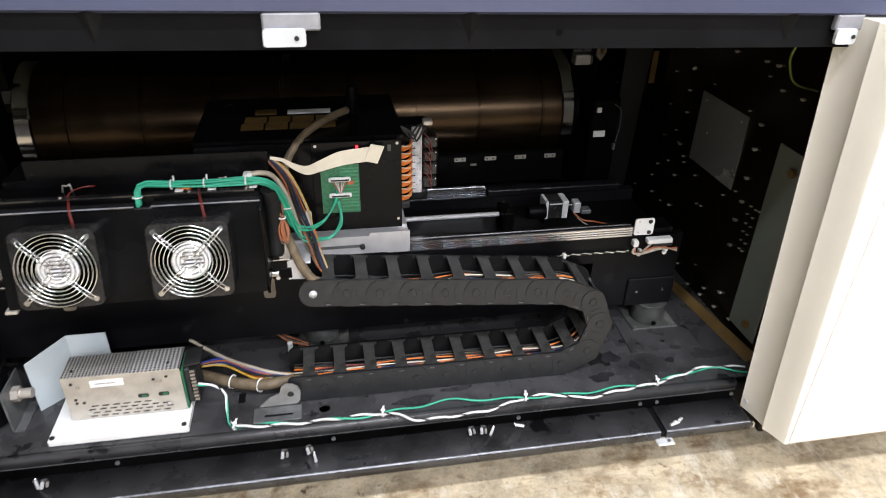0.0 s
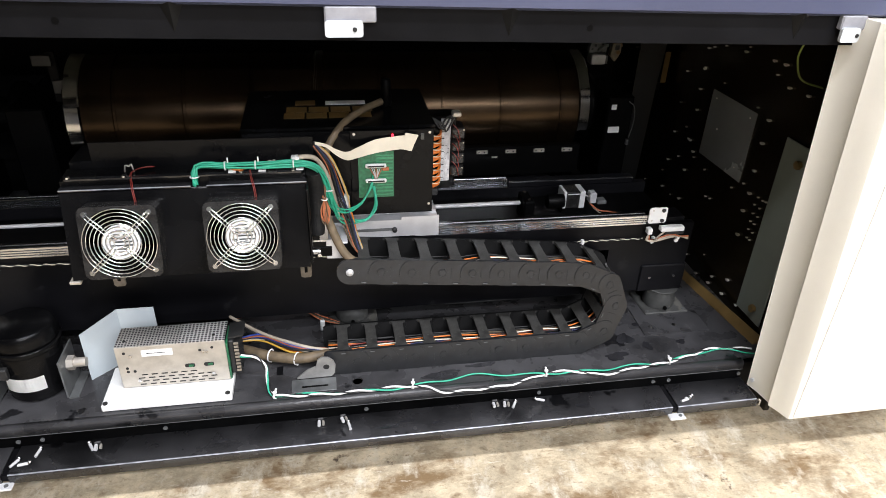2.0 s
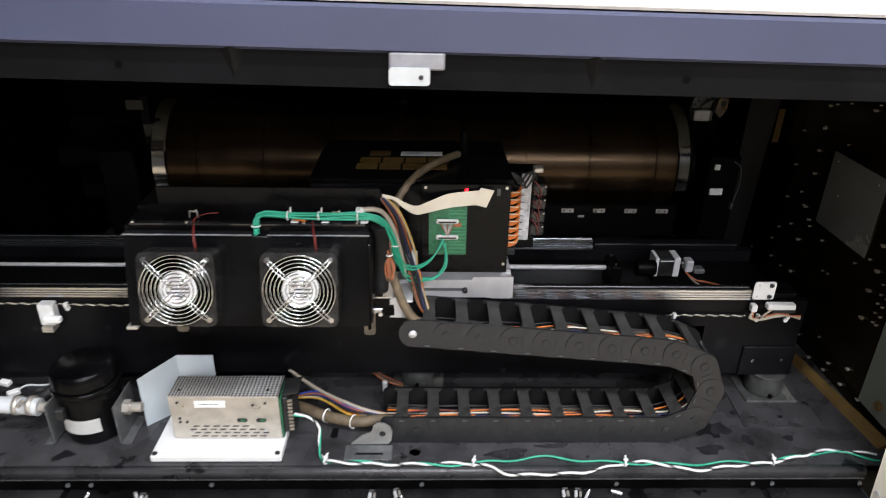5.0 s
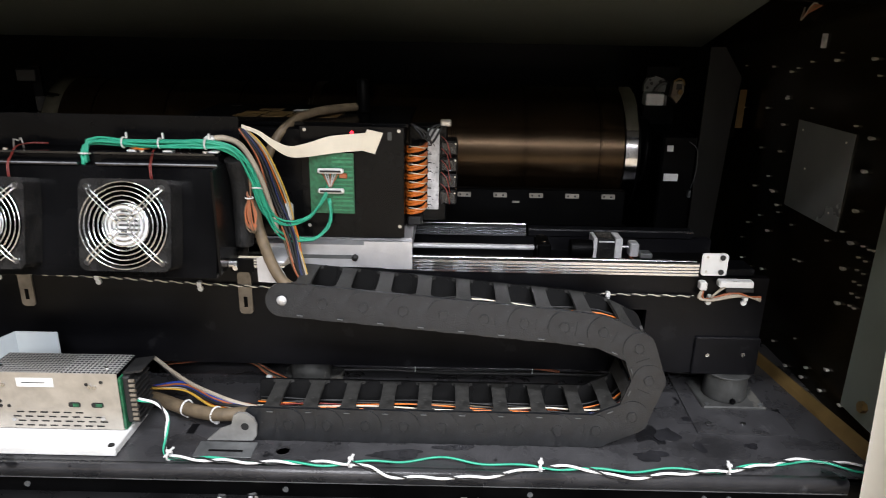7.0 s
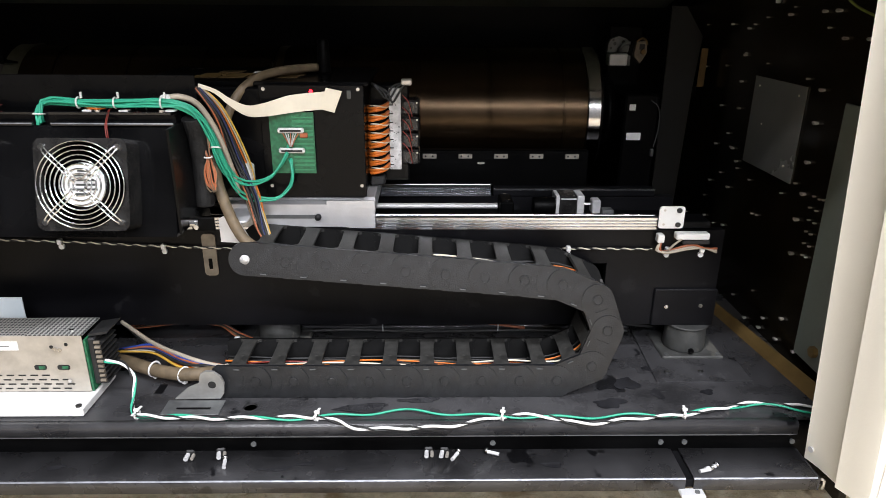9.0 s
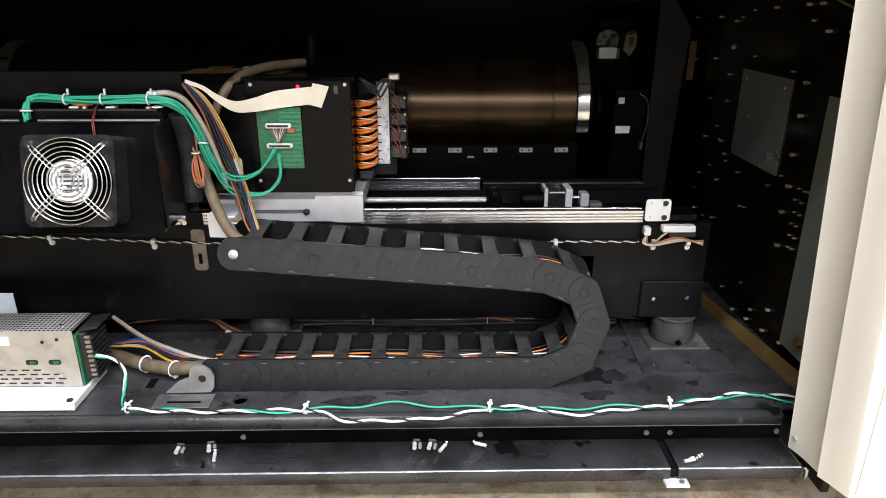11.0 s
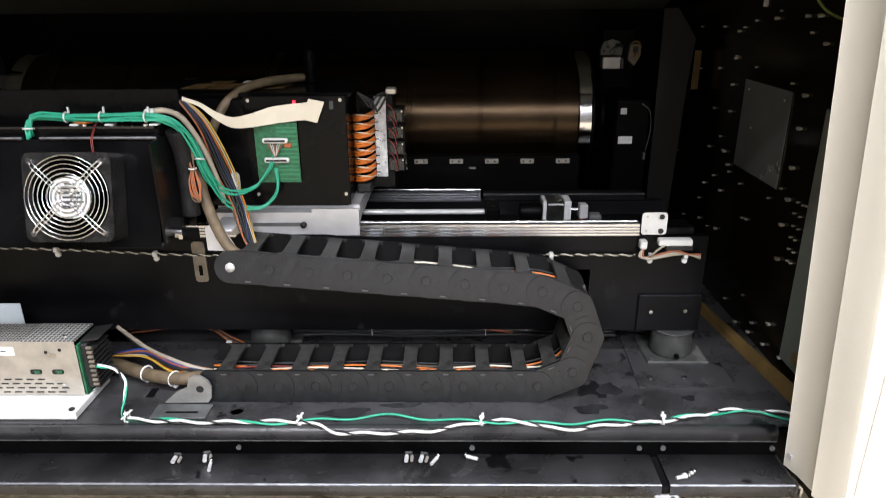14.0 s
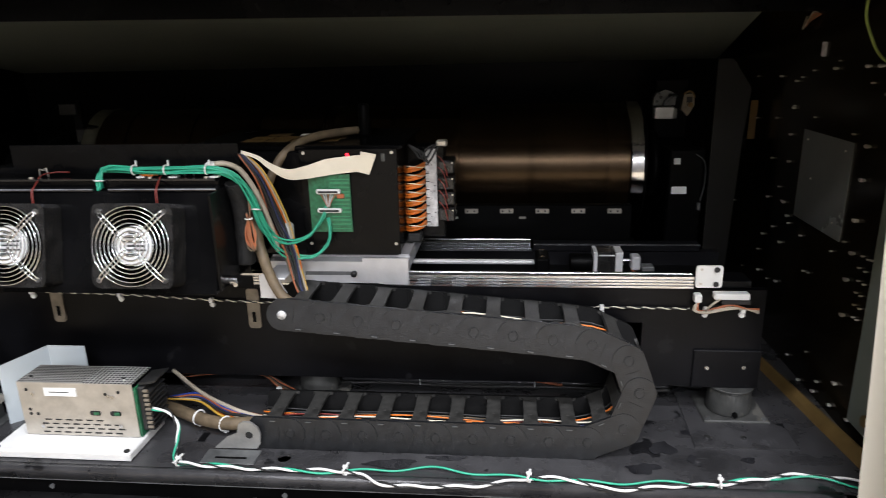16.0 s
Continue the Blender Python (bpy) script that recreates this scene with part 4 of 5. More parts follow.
part("hole", cyl((0.008, -0.0083, 0.028), 0.006, 0.0004, "y", 16), M_RUBBER, b)
part("flange", box(-0.06, 0.026, -0.046, -0.0085, 0.0003, 0.002, 0.0008), M_GREYMET, fb)
part("slot", box(-0.04, 0.01, -0.034, -0.03, 0.0026, 0.003), M_BLACK, fb)
wire_sets = ((M_ORANGE, 0.026, 0.0125), (M_RIBBON, 0.034, 0.0125), (M_ORANGE, 0.042, 0.011), (M_ORANGE, 0.012, 0.0115), (M_RUST, 0.018, 0.010), (M_BLUEW, 0.024, 0.010), (M_BEIGE, 0.015, 0.008), (M_RUBBER, 0.029, 0.009), (M_RUBBER, 0.034, 0.007), (M_BLUEW, 0.03, 0.005), (M_RUBBER, 0.021, 0.006), (M_RED, 0.04, 0.007), (M_RUBBER, 0.046, 0.008), (M_TAN, 0.052, 0.006), (M_RUBBER, 0.05, 0.004), (M_RUBBER, 0.065, 0.002), (M_RUBBER, 0.04, 0.0), (M_RUBBER, 0.058, 0.009))
for n, (m, dy, dn) in enumerate(wire_sets):
    pts = []
    for i in range(0, len(spine), 22):
        a, b = spine[max(i - 3, 0)], spine[min(i + 3, len(spine) - 1)]
        t = (b - a).normalized()
        up = Vector((-t.z, 0, t.x))
        sag = dn * max(-1, min(1, (t.x - 0.5) / 0.3)) - (0.012 if t.x > 0.3 and spine[i].x < 0.4 else 0.0)
        wob = 0.004 * math.sin(i * 0.043 + n * 1.7)
        pts.append(spine[i] + up * (sag + wob) + Vector((0, lean(spine[i].z) + dy + 0.004 * math.sin(i * 0.03 + n * 2.1), 0)))
    chain_space(part("inner_wire", sweep(bmesh.new(), smooth_path(pts, 0.02), 0.0014, 6), m, chain))

# ---------------------------------------------------------------- fan box on the carriage
TILT = -14.0
fb = thing("fan_box", "black sheet-metal cooling box with two fans on the carriage", "fan box", (-0.105, 0.06, 0.43))


def fspace(ob):
    ob.matrix_parent_inverse = Matrix.Translation((0.105, -0.06, -0.43))
    return ob


def fpart(name, bm, material, label=""):
    return fspace(part(name, bm, material, fb, label))


shell = [(0.024, 0.430), (0.0595, 0.572), (0.0615, 0.574), (0.073, 0.574), (0.073, 0.586), (0.117, 0.590), (0.117, 0.43)]
fpart("shell", extrude_yz(bmesh.new(), shell, -0.302, 0.084), M_COVER)
fpart("top_lip", extrude_yz(bmesh.new(), [(0.058, 0.5745), (0.058, 0.578), (0.0725, 0.578), (0.0725, 0.5745)], -0.302, -0.1), M_LIP)
fpart("top_lip", extrude_yz(bmesh.new(), [(0.058, 0.5745), (0.058, 0.578), (0.0725, 0.578), (0.0725, 0.5745)], -0.075, 0.086), M_LIP)
# specular line on the lip's bend, modelled as a pale strip
for x0, x1 in ((-0.302, -0.1), (-0.075, 0.086)):
    fpart("lip_highlight", box(x0, x1, 0.0572, 0.0579, 0.5765, 0.5782), M_GLINT, "pale strip standing for the highlight on the bent lip")
fpart("top_ridge", extrude_yz(bmesh.new(), [(0.0735, 0.5865), (0.0735, 0.5895), (0.083, 0.5895), (0.083, 0.5875)], -0.295, 0.078), M_LIP)
fpart("back_plate", box(-0.262, 0.1, 0.118, 0.121, 0.43, 0.634, 0.0006), M_COVER)
fpart("rear_case", box(-0.30, 0.098, 0.122, 0.2, 0.44, 0.60, 0.002), M_COVER)
fpart("side_flange", box(0.085, 0.089, 0.03, 0.117, 0.432, 0.575, 0.001), M_COVER)
for x, y in ((-0.29, 0.0775), (-0.205, 0.0775), (-0.02, 0.0775), (0.065, 0.0775)):
    fpart("screw", cyl((x, y, 0.5896), 0.004, 0.003, "z", 12), M_STEEL)
fpart("corner_bracket", box(-0.308, -0.29, 0.02, 0.07, 0.424, 0.4295, 0.001), M_GALV)
for x in (-0.2, 0.03):
    fpart("hook", tube([(x - 0.008, 0.1, 0.588), (x - 0.006, 0.1, 0.6), (x, 0.1, 0.598), (x + 0.004, 0.1, 0.602), (x + 0.006, 0.1, 0.588)], 0.0012), M_GALV)
fpart("latch_bolt", cyl((0.0895, 0.062, 0.438), 0.0055, 0.012, "x", 12), M_STEEL, "bright latch bolt")
fpart("latch_bolt", cyl((0.1, 0.0655, 0.434), 0.0035, -0.012, "y", 12), M_STEEL)
fpart("latch_arm", box(0.09, 0.122, 0.066, 0.07, 0.424, 0.444, 0.001), M_BLACK)


S, DEP, RO = 0.0595, 0.038, 0.056
frame_bm = bmesh.new()
n = 64
loops = []
for y in (0.0, DEP):
    sq, ci = [], []
    for i in range(n):
        k = 2 * math.pi * (i + 0.5) / n
        c, s = math.cos(k), math.sin(k)
        f = min(S / max(abs(c), abs(s)), S * 1.33)
        sq.append(frame_bm.verts.new((f * c, y, f * s)))
        ci.append(frame_bm.verts.new((RO * c, y, RO * s)))
    loops.append((sq, ci))
for i in range(n):
    j = (i + 1) % n
    (s0, c0), (s1, c1) = loops
    frame_bm.faces.new((s0[i], s0[j], c0[j], c0[i]))
    frame_bm.faces.new((s1[i], c1[i], c1[j], s1[j]))
    frame_bm.faces.new((s0[i], s1[i], s1[j], s0[j]))
    frame_bm.faces.new((c0[i], c0[j], c1[j], c1[i])).smooth = True
FAN_FRAME = mesh_of("fan_frame", frame_bm, M_FANPL)
bl = bmesh.new()
grid = []
for u in range(5):
    rr = 0.03 + (0.053 - 0.03) * u / 4
    grid.append([bl.verts.new((rr * math.cos(k), 0.008 + 0.022 * w / 6, rr * math.sin(k))) for w, k in ((w, radians(62) * w / 6 + 0.25 * u / 4) for w in range(7))])
for u in range(4):
    for w in range(6):
        bl.faces.new((grid[u][w], grid[u + 1][w], grid[u + 1][w + 1], grid[u][w + 1])).smooth = True
bmesh.ops.solidify(bl, geom=bl.faces[:], thickness=0.0012)
BLADE = mesh_of("blade", bl, M_COVER)
HUB = mesh_of("hub", smooth_all(cyl((0, 0.006, 0), 0.0325, 0.03, "y", 40, None, 0.003)), M_COVER)
HUB_LABEL = mesh_of("hub_label", cyl((0, 0.0058, 0), 0.0285, -0.0006, "y", 40), mat("silver_hub_label", (0.9, 0.9, 0.9), 0.3, 0.1, 0.06, 60, 0.02))
bars = bmesh.new()
for z, w, x in ((0.012, 0.022, 0), (0.006, 0.034, 0), (0.0, 0.026, 0.003), (-0.006, 0.036, 0), (-0.012, 0.024, 0), (0.018, 0.014, 0)):
    bm_box(bars, x - w / 2, x + w / 2, 0.0046, 0.0051, z - 0.0013, z + 0.0013)
PRINT = mesh_of("print_bars", bars, M_GREYPL)
RINGS = [mesh_of("guard_ring", ring_bm(r, 0.00125 if r < 0.03 else 0.001), M_CHROME) for r in (0.0085, 0.0145, 0.0205, 0.0265, 0.0325, 0.0385, 0.0445, 0.0505, 0.0560)]
strut = bmesh.new()
for off in (-0.0028, 0.0028):
    sweep(strut, smooth_path([(0.006, 0.0, off), (0.03, 0.0, off), (0.054, -0.0005, off), (0.064, 0.002, off * 0.9), (0.069, 0.006, off * 0.4)], 0.01), 0.0011, 6)
bm_cyl(strut, (0.068, 0.0035, 0), 0.0042, 0.004, "y", 12)
STRUT = mesh_of("guard_strut", strut, M_CHROME)
for cx_ in (-0.209, -0.0205):
    base = Matrix.Translation((cx_, 0.0410, 0.499)) @ pose(0, 0, 0, TILT) @ Matrix.Translation((0, -DEP - 0.0005, 0))
    fan = fspace(shared_part("fan", FAN_FRAME, base, fb, "black square axial fan with a chrome wire guard"))
    for a in range(5):
        shared_part("blade", BLADE, pose(0, 0, 0, 0, 72 * a, 0), fan)
    shared_part("hub", HUB, Matrix(), fan)
    shared_part("hub_label", HUB_LABEL, Matrix(), fan, "silver printed hub label")
    shared_part("print_bars", PRINT, Matrix(), fan)
    for me in RINGS:
        shared_part("guard_ring", me, pose(0, -0.004, 0), fan)
    for a in (45, 135, 225, 315):
        shared_part("guard_strut", STRUT, pose(0, -0.0056, 0, 0, a, 0), fan)
    lead = [(cx_ + 0.022, 0.045, 0.557), (cx_ + 0.02, 0.05, 0.575), (cx_ + 0.016, 0.066, 0.583), (cx_ + 0.014, 0.085, 0.593), (cx_ + 0.03, 0.1, 0.595), (cx_ + 0.045, 0.105, 0.5935)]
    for o in (0, 0.0022):
        fpart("fan_lead", tube([(x + o, y, z + o / 2) for x, y, z in lead], 0.0007), M_RED)

def ring_at(x, y, z):
    bm = ring_bm(0.0052, 0.0011, 18)
    for v in bm.verts:
        v.co = Vector((x + v.co.x, y + v.co.z, z + v.co.y))
    return bm


# cable looms over the fan box
loom = thing("green_cable_loom", "bundle of thin green cables tied along the fan box", "cable loom", (0, 0.08, 0.595))
for k in range(9):
    o = Vector((0.0028 * math.cos(k * 2.4), 0.0036 * math.sin(k * 2.4), 0.0032 * math.sin(k * 2.4 + 1)))
    w = lambda s: Vector((0.002 * math.sin(k * 3 + s * 1.7), 0.0026 * math.cos(k * 2 + s * 2.1), 0.0024 * math.sin(k * 1.3 + 2.3 * s)))
    main = [(-0.093, 0.066, 0.575), (-0.094, 0.072, 0.595), (-0.083, 0.08, 0.603), (-0.011, 0.08, 0.6005), (0.056, 0.08, 0.6015), (0.097, 0.085, 0.593), (0.116, 0.1, 0.563), (0.127, 0.12, 0.505)]
    tail = [(0.138, 0.14, 0.480), (0.156, 0.15, 0.472), (0.182, 0.168, 0.477), (0.203, 0.183, 0.505), (0.209, 0.194, 0.525)] if k < 5 else [(0.136, 0.14, 0.466), (0.154, 0.15, 0.450), (0.186, 0.16, 0.444), (0.209, 0.175, 0.460), (0.211, 0.189, 0.484), (0.208, 0.194, 0.500)]
    pts = [Vector(p) + o + w(i) for i, p in enumerate(main)] + [Vector(p) + o * (0.8 if i < 2 else 0.35) + w(i) * 0.6 for i, p in enumerate(tail)]
    ob = part("cable", tube(pts, 0.0017, 6, 0.008), M_GREEN, loom)
    ob.matrix_parent_inverse = Matrix.Translation((0, -0.08, -0.595))
for x, y, z, ry in ((-0.045, 0.08, 0.6015, 90), (0.004, 0.08, 0.6015, 90), (0.066, 0.08, 0.6015, 90), (-0.094, 0.069, 0.588, 10), (0.122, 0.108, 0.535, 20)):
    bm = ring_bm(0.0068, 0.0013, 20)
    if z > 0.6:
        bm_box(bm, -0.003, 0.009, -0.016, -0.004, -0.0115, -0.0095)
        bm_box(bm, -0.0015, 0.0015, -0.006, -0.004, 0.006, 0.014)
    ob = part("cable_tie", bm, M_WHITE, loom, "white cable tie")
    ob.matrix_basis = pose(x, y, z, 0, 0, 90) if z > 0.6 else pose(x, y, z, 90 - ry, 0, 0)
    ob.matrix_parent_inverse = Matrix.Translation((0, -0.08, -0.595))
solid("yellow_lead", tube([(-0.04, 0.088, 0.5945), (-0.028, 0.08, 0.5945), (-0.012, 0.085, 0.5945)], 0.0025), M_ORANGE, "short yellow-orange lead on the fan box", "wire")
solid("beige_cable", tube([(0.071, 0.09, 0.606), (0.085, 0.092, 0.6085), (0.105, 0.104, 0.597), (0.121, 0.118, 0.56), (0.131, 0.135, 0.51), (0.138, 0.142, 0.46)], 0.0042), M_BEIGE, "beige cable bending down from the fan box", "cable")
solid("cable_plug", box(0.062, 0.076, 0.083, 0.097, 0.597, 0.611, 0.002), M_WHITE, "small white cable plug on the fan box", "plug")
CW_SET = ((M_BLUEW, 0.0, 0.0, 0.0020), (M_RUBBER, 0.006, 0.006, 0.0030), (M_TAN, -0.003, 0.006, 0.0020), (M_RUBBER, 0.010, 0.0, 0.0026), (M_ORANGE, 0.014, 0.004, 0.0013), (M_RUST, 0.012, 0.008, 0.0012), (M_BEIGE, 0.017, 0.002, 0.0012), (M_RUBBER, 0.003, 0.012, 0.003), (M_RUBBER, 0.009, -0.004, 0.0020), (M_YELLOWW, 0.0185, 0.007, 0.0012), (M_BLUEW, 0.0155, -0.002, 0.0013), (M_RUBBER, 0.001, -0.004, 0.0022), (M_TAN, 0.011, 0.012, 0.0020), (M_RUST, 0.005, -0.005, 0.0013))
for n, (m, dx, dy, r) in enumerate(CW_SET):
    j = 0.005 * math.sin(n * 2.3)
    h = 0.004 * math.cos(n * 1.7)
    solid("carriage_wire", tube([(0.098 + dx * 0.4, 0.124 + dy, 0.617), (0.119 + dx * 0.7, 0.13 + dy, 0.578 + j), (0.132 + dx + j, 0.148 + dy + h, 0.51), (0.148 + dx + h, 0.15 + dy, 0.455), (0.167 + dx * 0.5 + j * 0.6, 0.138 + dy + h, 0.40), (0.185, 0.13 + dy * 0.5, 0.378)], r, 6), m, "wire dropping from the fan box into the cable chain", "wire", "", "carriage wires")
solid("sleeved_hose", tube([(0.112, 0.14, 0.56), (0.113, 0.125, 0.495), (0.122, 0.115, 0.46), (0.138, 0.108, 0.418), (0.156, 0.105, 0.392), (0.182, 0.112, 0.377)], 0.0082, 12), M_TAN, "tan braided hose running down into the cable chain", "hose")
solid("sleeved_hose", tube([(0.112, 0.168, 0.52), (0.116, 0.185, 0.556), (0.1266, 0.2, 0.5848), (0.141, 0.209, 0.605), (0.161, 0.232, 0.6195), (0.187, 0.265, 0.6255), (0.212, 0.297, 0.6265), (0.236, 0.324, 0.6265)], 0.007, 12), M_TAN, "tan braided hose arching over the optical head", "hose")
solid("mesh_sleeve", tube([(0.098, 0.095, 0.58), (0.101, 0.105, 0.54), (0.099, 0.11, 0.49), (0.097, 0.11, 0.45)], lambda u: 0.014 + 0.0004 * math.sin(u * 23), 12, 0.002), M_BRAID, "black mesh cable sleeve beside the fan box", "sleeve")
for n in range(9):
    a = n * 1.3
    dx, dz = 0.0045 * math.sin(a), 0.004 * math.cos(a * 1.7)
    pts = [(0.108, 0.108, 0.572), (0.103 + dx, 0.101, 0.556 + dz), (0.106 + dx * 0.6, 0.098, 0.541), (0.113 + dx * 0.2, 0.0965, 0.524), (0.110 + dx, 0.0965, 0.504), (0.112 + dx, 0.0965, 0.482 + dz), (0.118 + dx * 0.5, 0.097, 0.478 + dz), (0.121 - dx * 0.5, 0.098, 0.500), (0.116, 0.0985, 0.524), (0.116 - dx * 0.3, 0.100, 0.55 - dz)]
    solid("hanging_wire", tube(pts, 0.0011, 6), (M_RUST, M_TAN, M_RUST)[n % 3], "red-brown wire hanging in a coil beside the fan box", "wire", "", "hanging wires")
solid("coil_tie", ring_at(0.114, 0.097, 0.524), M_WHITE, "white tie round the coil of red-brown wires", "cable tie")
solid("grey_plug", box(0.138, 0.160, 0.152, 0.166, 0.466, 0.502, 0.004), M_GHOSE, "grey clear plug on the cable loom", "plug")

# ---------------------------------------------------------------- optical head
head = thing("optical_head", "black imaging head with green circuit board on silver plinth", "imaging head", (0.2, 0.3, 0.406))


def opart(name, bm, material, label="", parent=None):
    ob = part(name, bm, material, parent or head, label)
    if parent is None:
        ob.matrix_parent_inverse = Matrix.Translation((-0.2, -0.3, -0.406))
    return ob


opart("plinth", extrude_xz(bmesh.new(), [(0.10, 0.391), (0.285, 0.391), (0.30, 0.389), (0.338, 0.389), (0.338, 0.434), (0.262, 0.434), (0.262, 0.428), (0.10, 0.428)], 0.186, 0.189), M_ALU, "silver cast plinth")
opart("plinth_block", box(0.10, 0.336, 0.2165, 0.42, 0.4065, 0.432), M_ALU)
opart("plinth_cheek", box(0.10, 0.337, 0.1892, 0.218, 0.4075, 0.427), M_ALU)
opart("plinth_slot", box(0.165, 0.246, 0.1850, 0.1858, 0.405, 0.411), M_GREYMET)
opart("knob", smooth_all(cyl((0.248, 0.185, 0.408), 0.005, -0.006, "y", 16)), M_RUBBER)
opart("front_plate", box(0.166, 0.325, 0.199, 0.203, 0.437, 0.612, 0.001), M_COVER)
opart("case", box(-0.03, 0.322, 0.204, 0.445, 0.4335, 0.608, 0.003), M_COVER)
opart("top_lid", box(-0.032, 0.331, 0.215, 0.447, 0.6085, 0.615, 0.001), M_COVER)
for x, z in ((0.174, 0.606), (0.317, 0.606), (0.318, 0.456), (0.176, 0.456)):
    ob = opart("screw", screw_bm(0.0028, 0.0018), M_GALV)
    ob.location = (x, 0.199, z)
opart("circuit_board", box(0.18, 0.248, 0.1935, 0.1955, 0.477, 0.572), M_PCB, "green circuit board")
for z0, z1 in [(0.4815 + 0.0068 * i, 0.4835 + 0.0068 * i + 0.0008 * (i % 3)) for i in range(13)]:
    opart("trace", box(0.215, 0.246, 0.1931, 0.1935, z0, z1), M_TRACE)
for z in (0.545, 0.514):
    c = opart("connector", box(0.193, 0.233, 0.1855, 0.193, z - 0.004, z + 0.004, 0.002), M_WHITE, "white board connector")
    opart("pins", box(0.197, 0.229, 0.1849, 0.1854, z - 0.0015, z + 0.0015), M_RUBBER, "", None)
opart("chip", box(0.226, 0.238, 0.1895, 0.1934, 0.5335, 0.541, 0.001), M_RUST)
for i in range(7):
    x = 0.201 + 0.004 * i
    opart("fan_out_lead", tube([(x, 0.187, 0.541), (0.213 + (x - 0.213) * 0.5, 0.184, 0.531), (0.213 + (x - 0.213) * 0.12, 0.183, 0.521)], 0.0009, 5), M_GHOSE if i % 3 else M_RUST)
opart("led", smooth_all(cyl((0.246, 0.1985, 0.603), 0.0028, -0.003, "y", 12, 0.0016)), M_LED, "glowing red indicator lamp")
opart("jack", box(0.3, 0.306, 0.196, 0.1989, 0.592, 0.604), M_GREYPL)
for i in range(4):
    for j in range(2):
        opart("yellow_label", box(0.045 + 0.043 * i + 0.004 * j, 0.084 + 0.043 * i + 0.004 * j, 0.265 + 0.036 * j, 0.297 + 0.036 * j, 0.6152, 0.6156), M_YELLOW, "dull yellow warning label")
opart("yellow_label", box(0.065, 0.105, 0.345, 0.375, 0.6152, 0.6156), M_YELLOW)
opart("white_label", box(0.125, 0.206, 0.345, 0.37, 0.6152, 0.6156), M_PAPER, "white label strip")
opart("hose_port", smooth_all(cyl((0.247, 0.334, 0.6152), 0.0115, 0.056, "z", 20, 0.0095, 0.004)), M_BLACK)

# flat ribbon cable
rb_path = smooth_path([(0.103, 0.122, 0.620), (0.122, 0.134, 0.610), (0.138, 0.144, 0.594), (0.158, 0.158, 0.5795), (0.180, 0.176, 0.5785), (0.216, 0.189, 0.585), (0.270, 0.1915, 0.5905)], 0.005)
bm = bmesh.new()
prev = None
for i, q in enumerate(rb_path):
    u = i / (len(rb_path) - 1)
    hw = 0.0028 + 0.0105 * min(1, max(0, u - 0.1) * 1.7)
    t_ = (rb_path[min(i + 1, len(rb_path) - 1)] - rb_path[max(i - 1, 0)]).normalized()
    up = Vector((0.1, 0.25 * (1 - u) + 0.05, 1)).normalized()
    nrm = t_.cross(up).normalized() * 0.0006
    ring = [bm.verts.new(q + up * k * hw + nrm * f) for k, f in ((1, 1), (-1, 1), (-1, -1), (1, -1))]
    if prev:
        for j in range(4):
            bm.faces.new((prev[j], prev[(j + 1) % 4], ring[(j + 1) % 4], ring[j]))
    else:
        bm.faces.new(ring)
    prev = ring
bm.faces.new(prev[::-1])
rbn = thing("ribbon_cable", "wide cream ribbon cable folded into the imaging head", "ribbon cable", (0.26, 0.1925, 0.59))
ob = part("band", bm, M_RIBBON, rbn)
ob.matrix_parent_inverse = Matrix.Translation((-0.26, -0.1925, -0.59))
ob = part("fold", extrude_xz(bmesh.new(), [(0.258, 0.578), (0.281, 0.572), (0.294, 0.604), (0.270, 0.609)], 0.1893, 0.1905), M_RIBBON, rbn)
ob.matrix_parent_inverse = Matrix.Translation((-0.26, -0.1925, -0.59))

# laser diode terminals at the side of the head
tb = thing("terminal_rack", "rack of orange looped wires on a pale terminal strip", "terminal strip", (0.35, 0.3, 0.44))


def tpart(name, bm, material, label=""):
    ob = part(name, bm, material, tb, label)
    ob.matrix_parent_inverse = Matrix.Translation((-0.35, -0.3, -0.44))
    return ob


def ring_placed(x, y, z):
    bm = ring_bm(0.0095, 0.0008, 24)
    for v in bm.verts:
        v.co += Vector((x, y, z))
    return bm


tpart("strip", box(0.357, 0.377, 0.298, 0.304, 0.458, 0.596, 0.001), M_STRIPW, "pale terminal strip")
tpart("bracket", box(0.325, 0.39, 0.305, 0.35, 0.437, 0.6, 0.002), M_COVER)
for i in range(9):
    z = 0.466 + i * 0.0145
    tpart("terminal_mark", box(0.354, 0.364, 0.2968, 0.2976, z, z + 0.0018), M_RUBBER)
for i in range(8):
    z = 0.458 + i * 0.0148
    tpart("white_lead", tube([(0.327, 0.273, z + 0.009), (0.34, 0.2665, z + 0.0095), (0.352, 0.276, z + 0.006), (0.357, 0.297, z + 0.004)], 0.0011, 5), M_RIBBON, "thin white lead")
    for dz in (0.0, 0.0045):
        tpart("looped_wire", tube([(0.323, 0.30, z + dz), (0.326, 0.276, z + dz - 0.001), (0.338, 0.268, z + dz + 0.002), (0.35, 0.276, z + dz + 0.004), (0.356, 0.298, z + dz + 0.006)], 0.0026, 6), M_ORANGE, "orange insulated wire loop")
for i, z in enumerate((0.48, 0.508, 0.536, 0.564)):
    tpart("diode_module", box(0.379, 0.408, 0.296, 0.345, z - 0.012, z + 0.012, 0.003), M_FANPL)
    tpart("fan_ring", ring_placed(0.393, 0.2955, z), M_CLEAR)
    tpart("diode_screw", cyl((0.404, 0.2958, z + 0.008), 0.0016, -0.001, "y", 10), M_GALV)
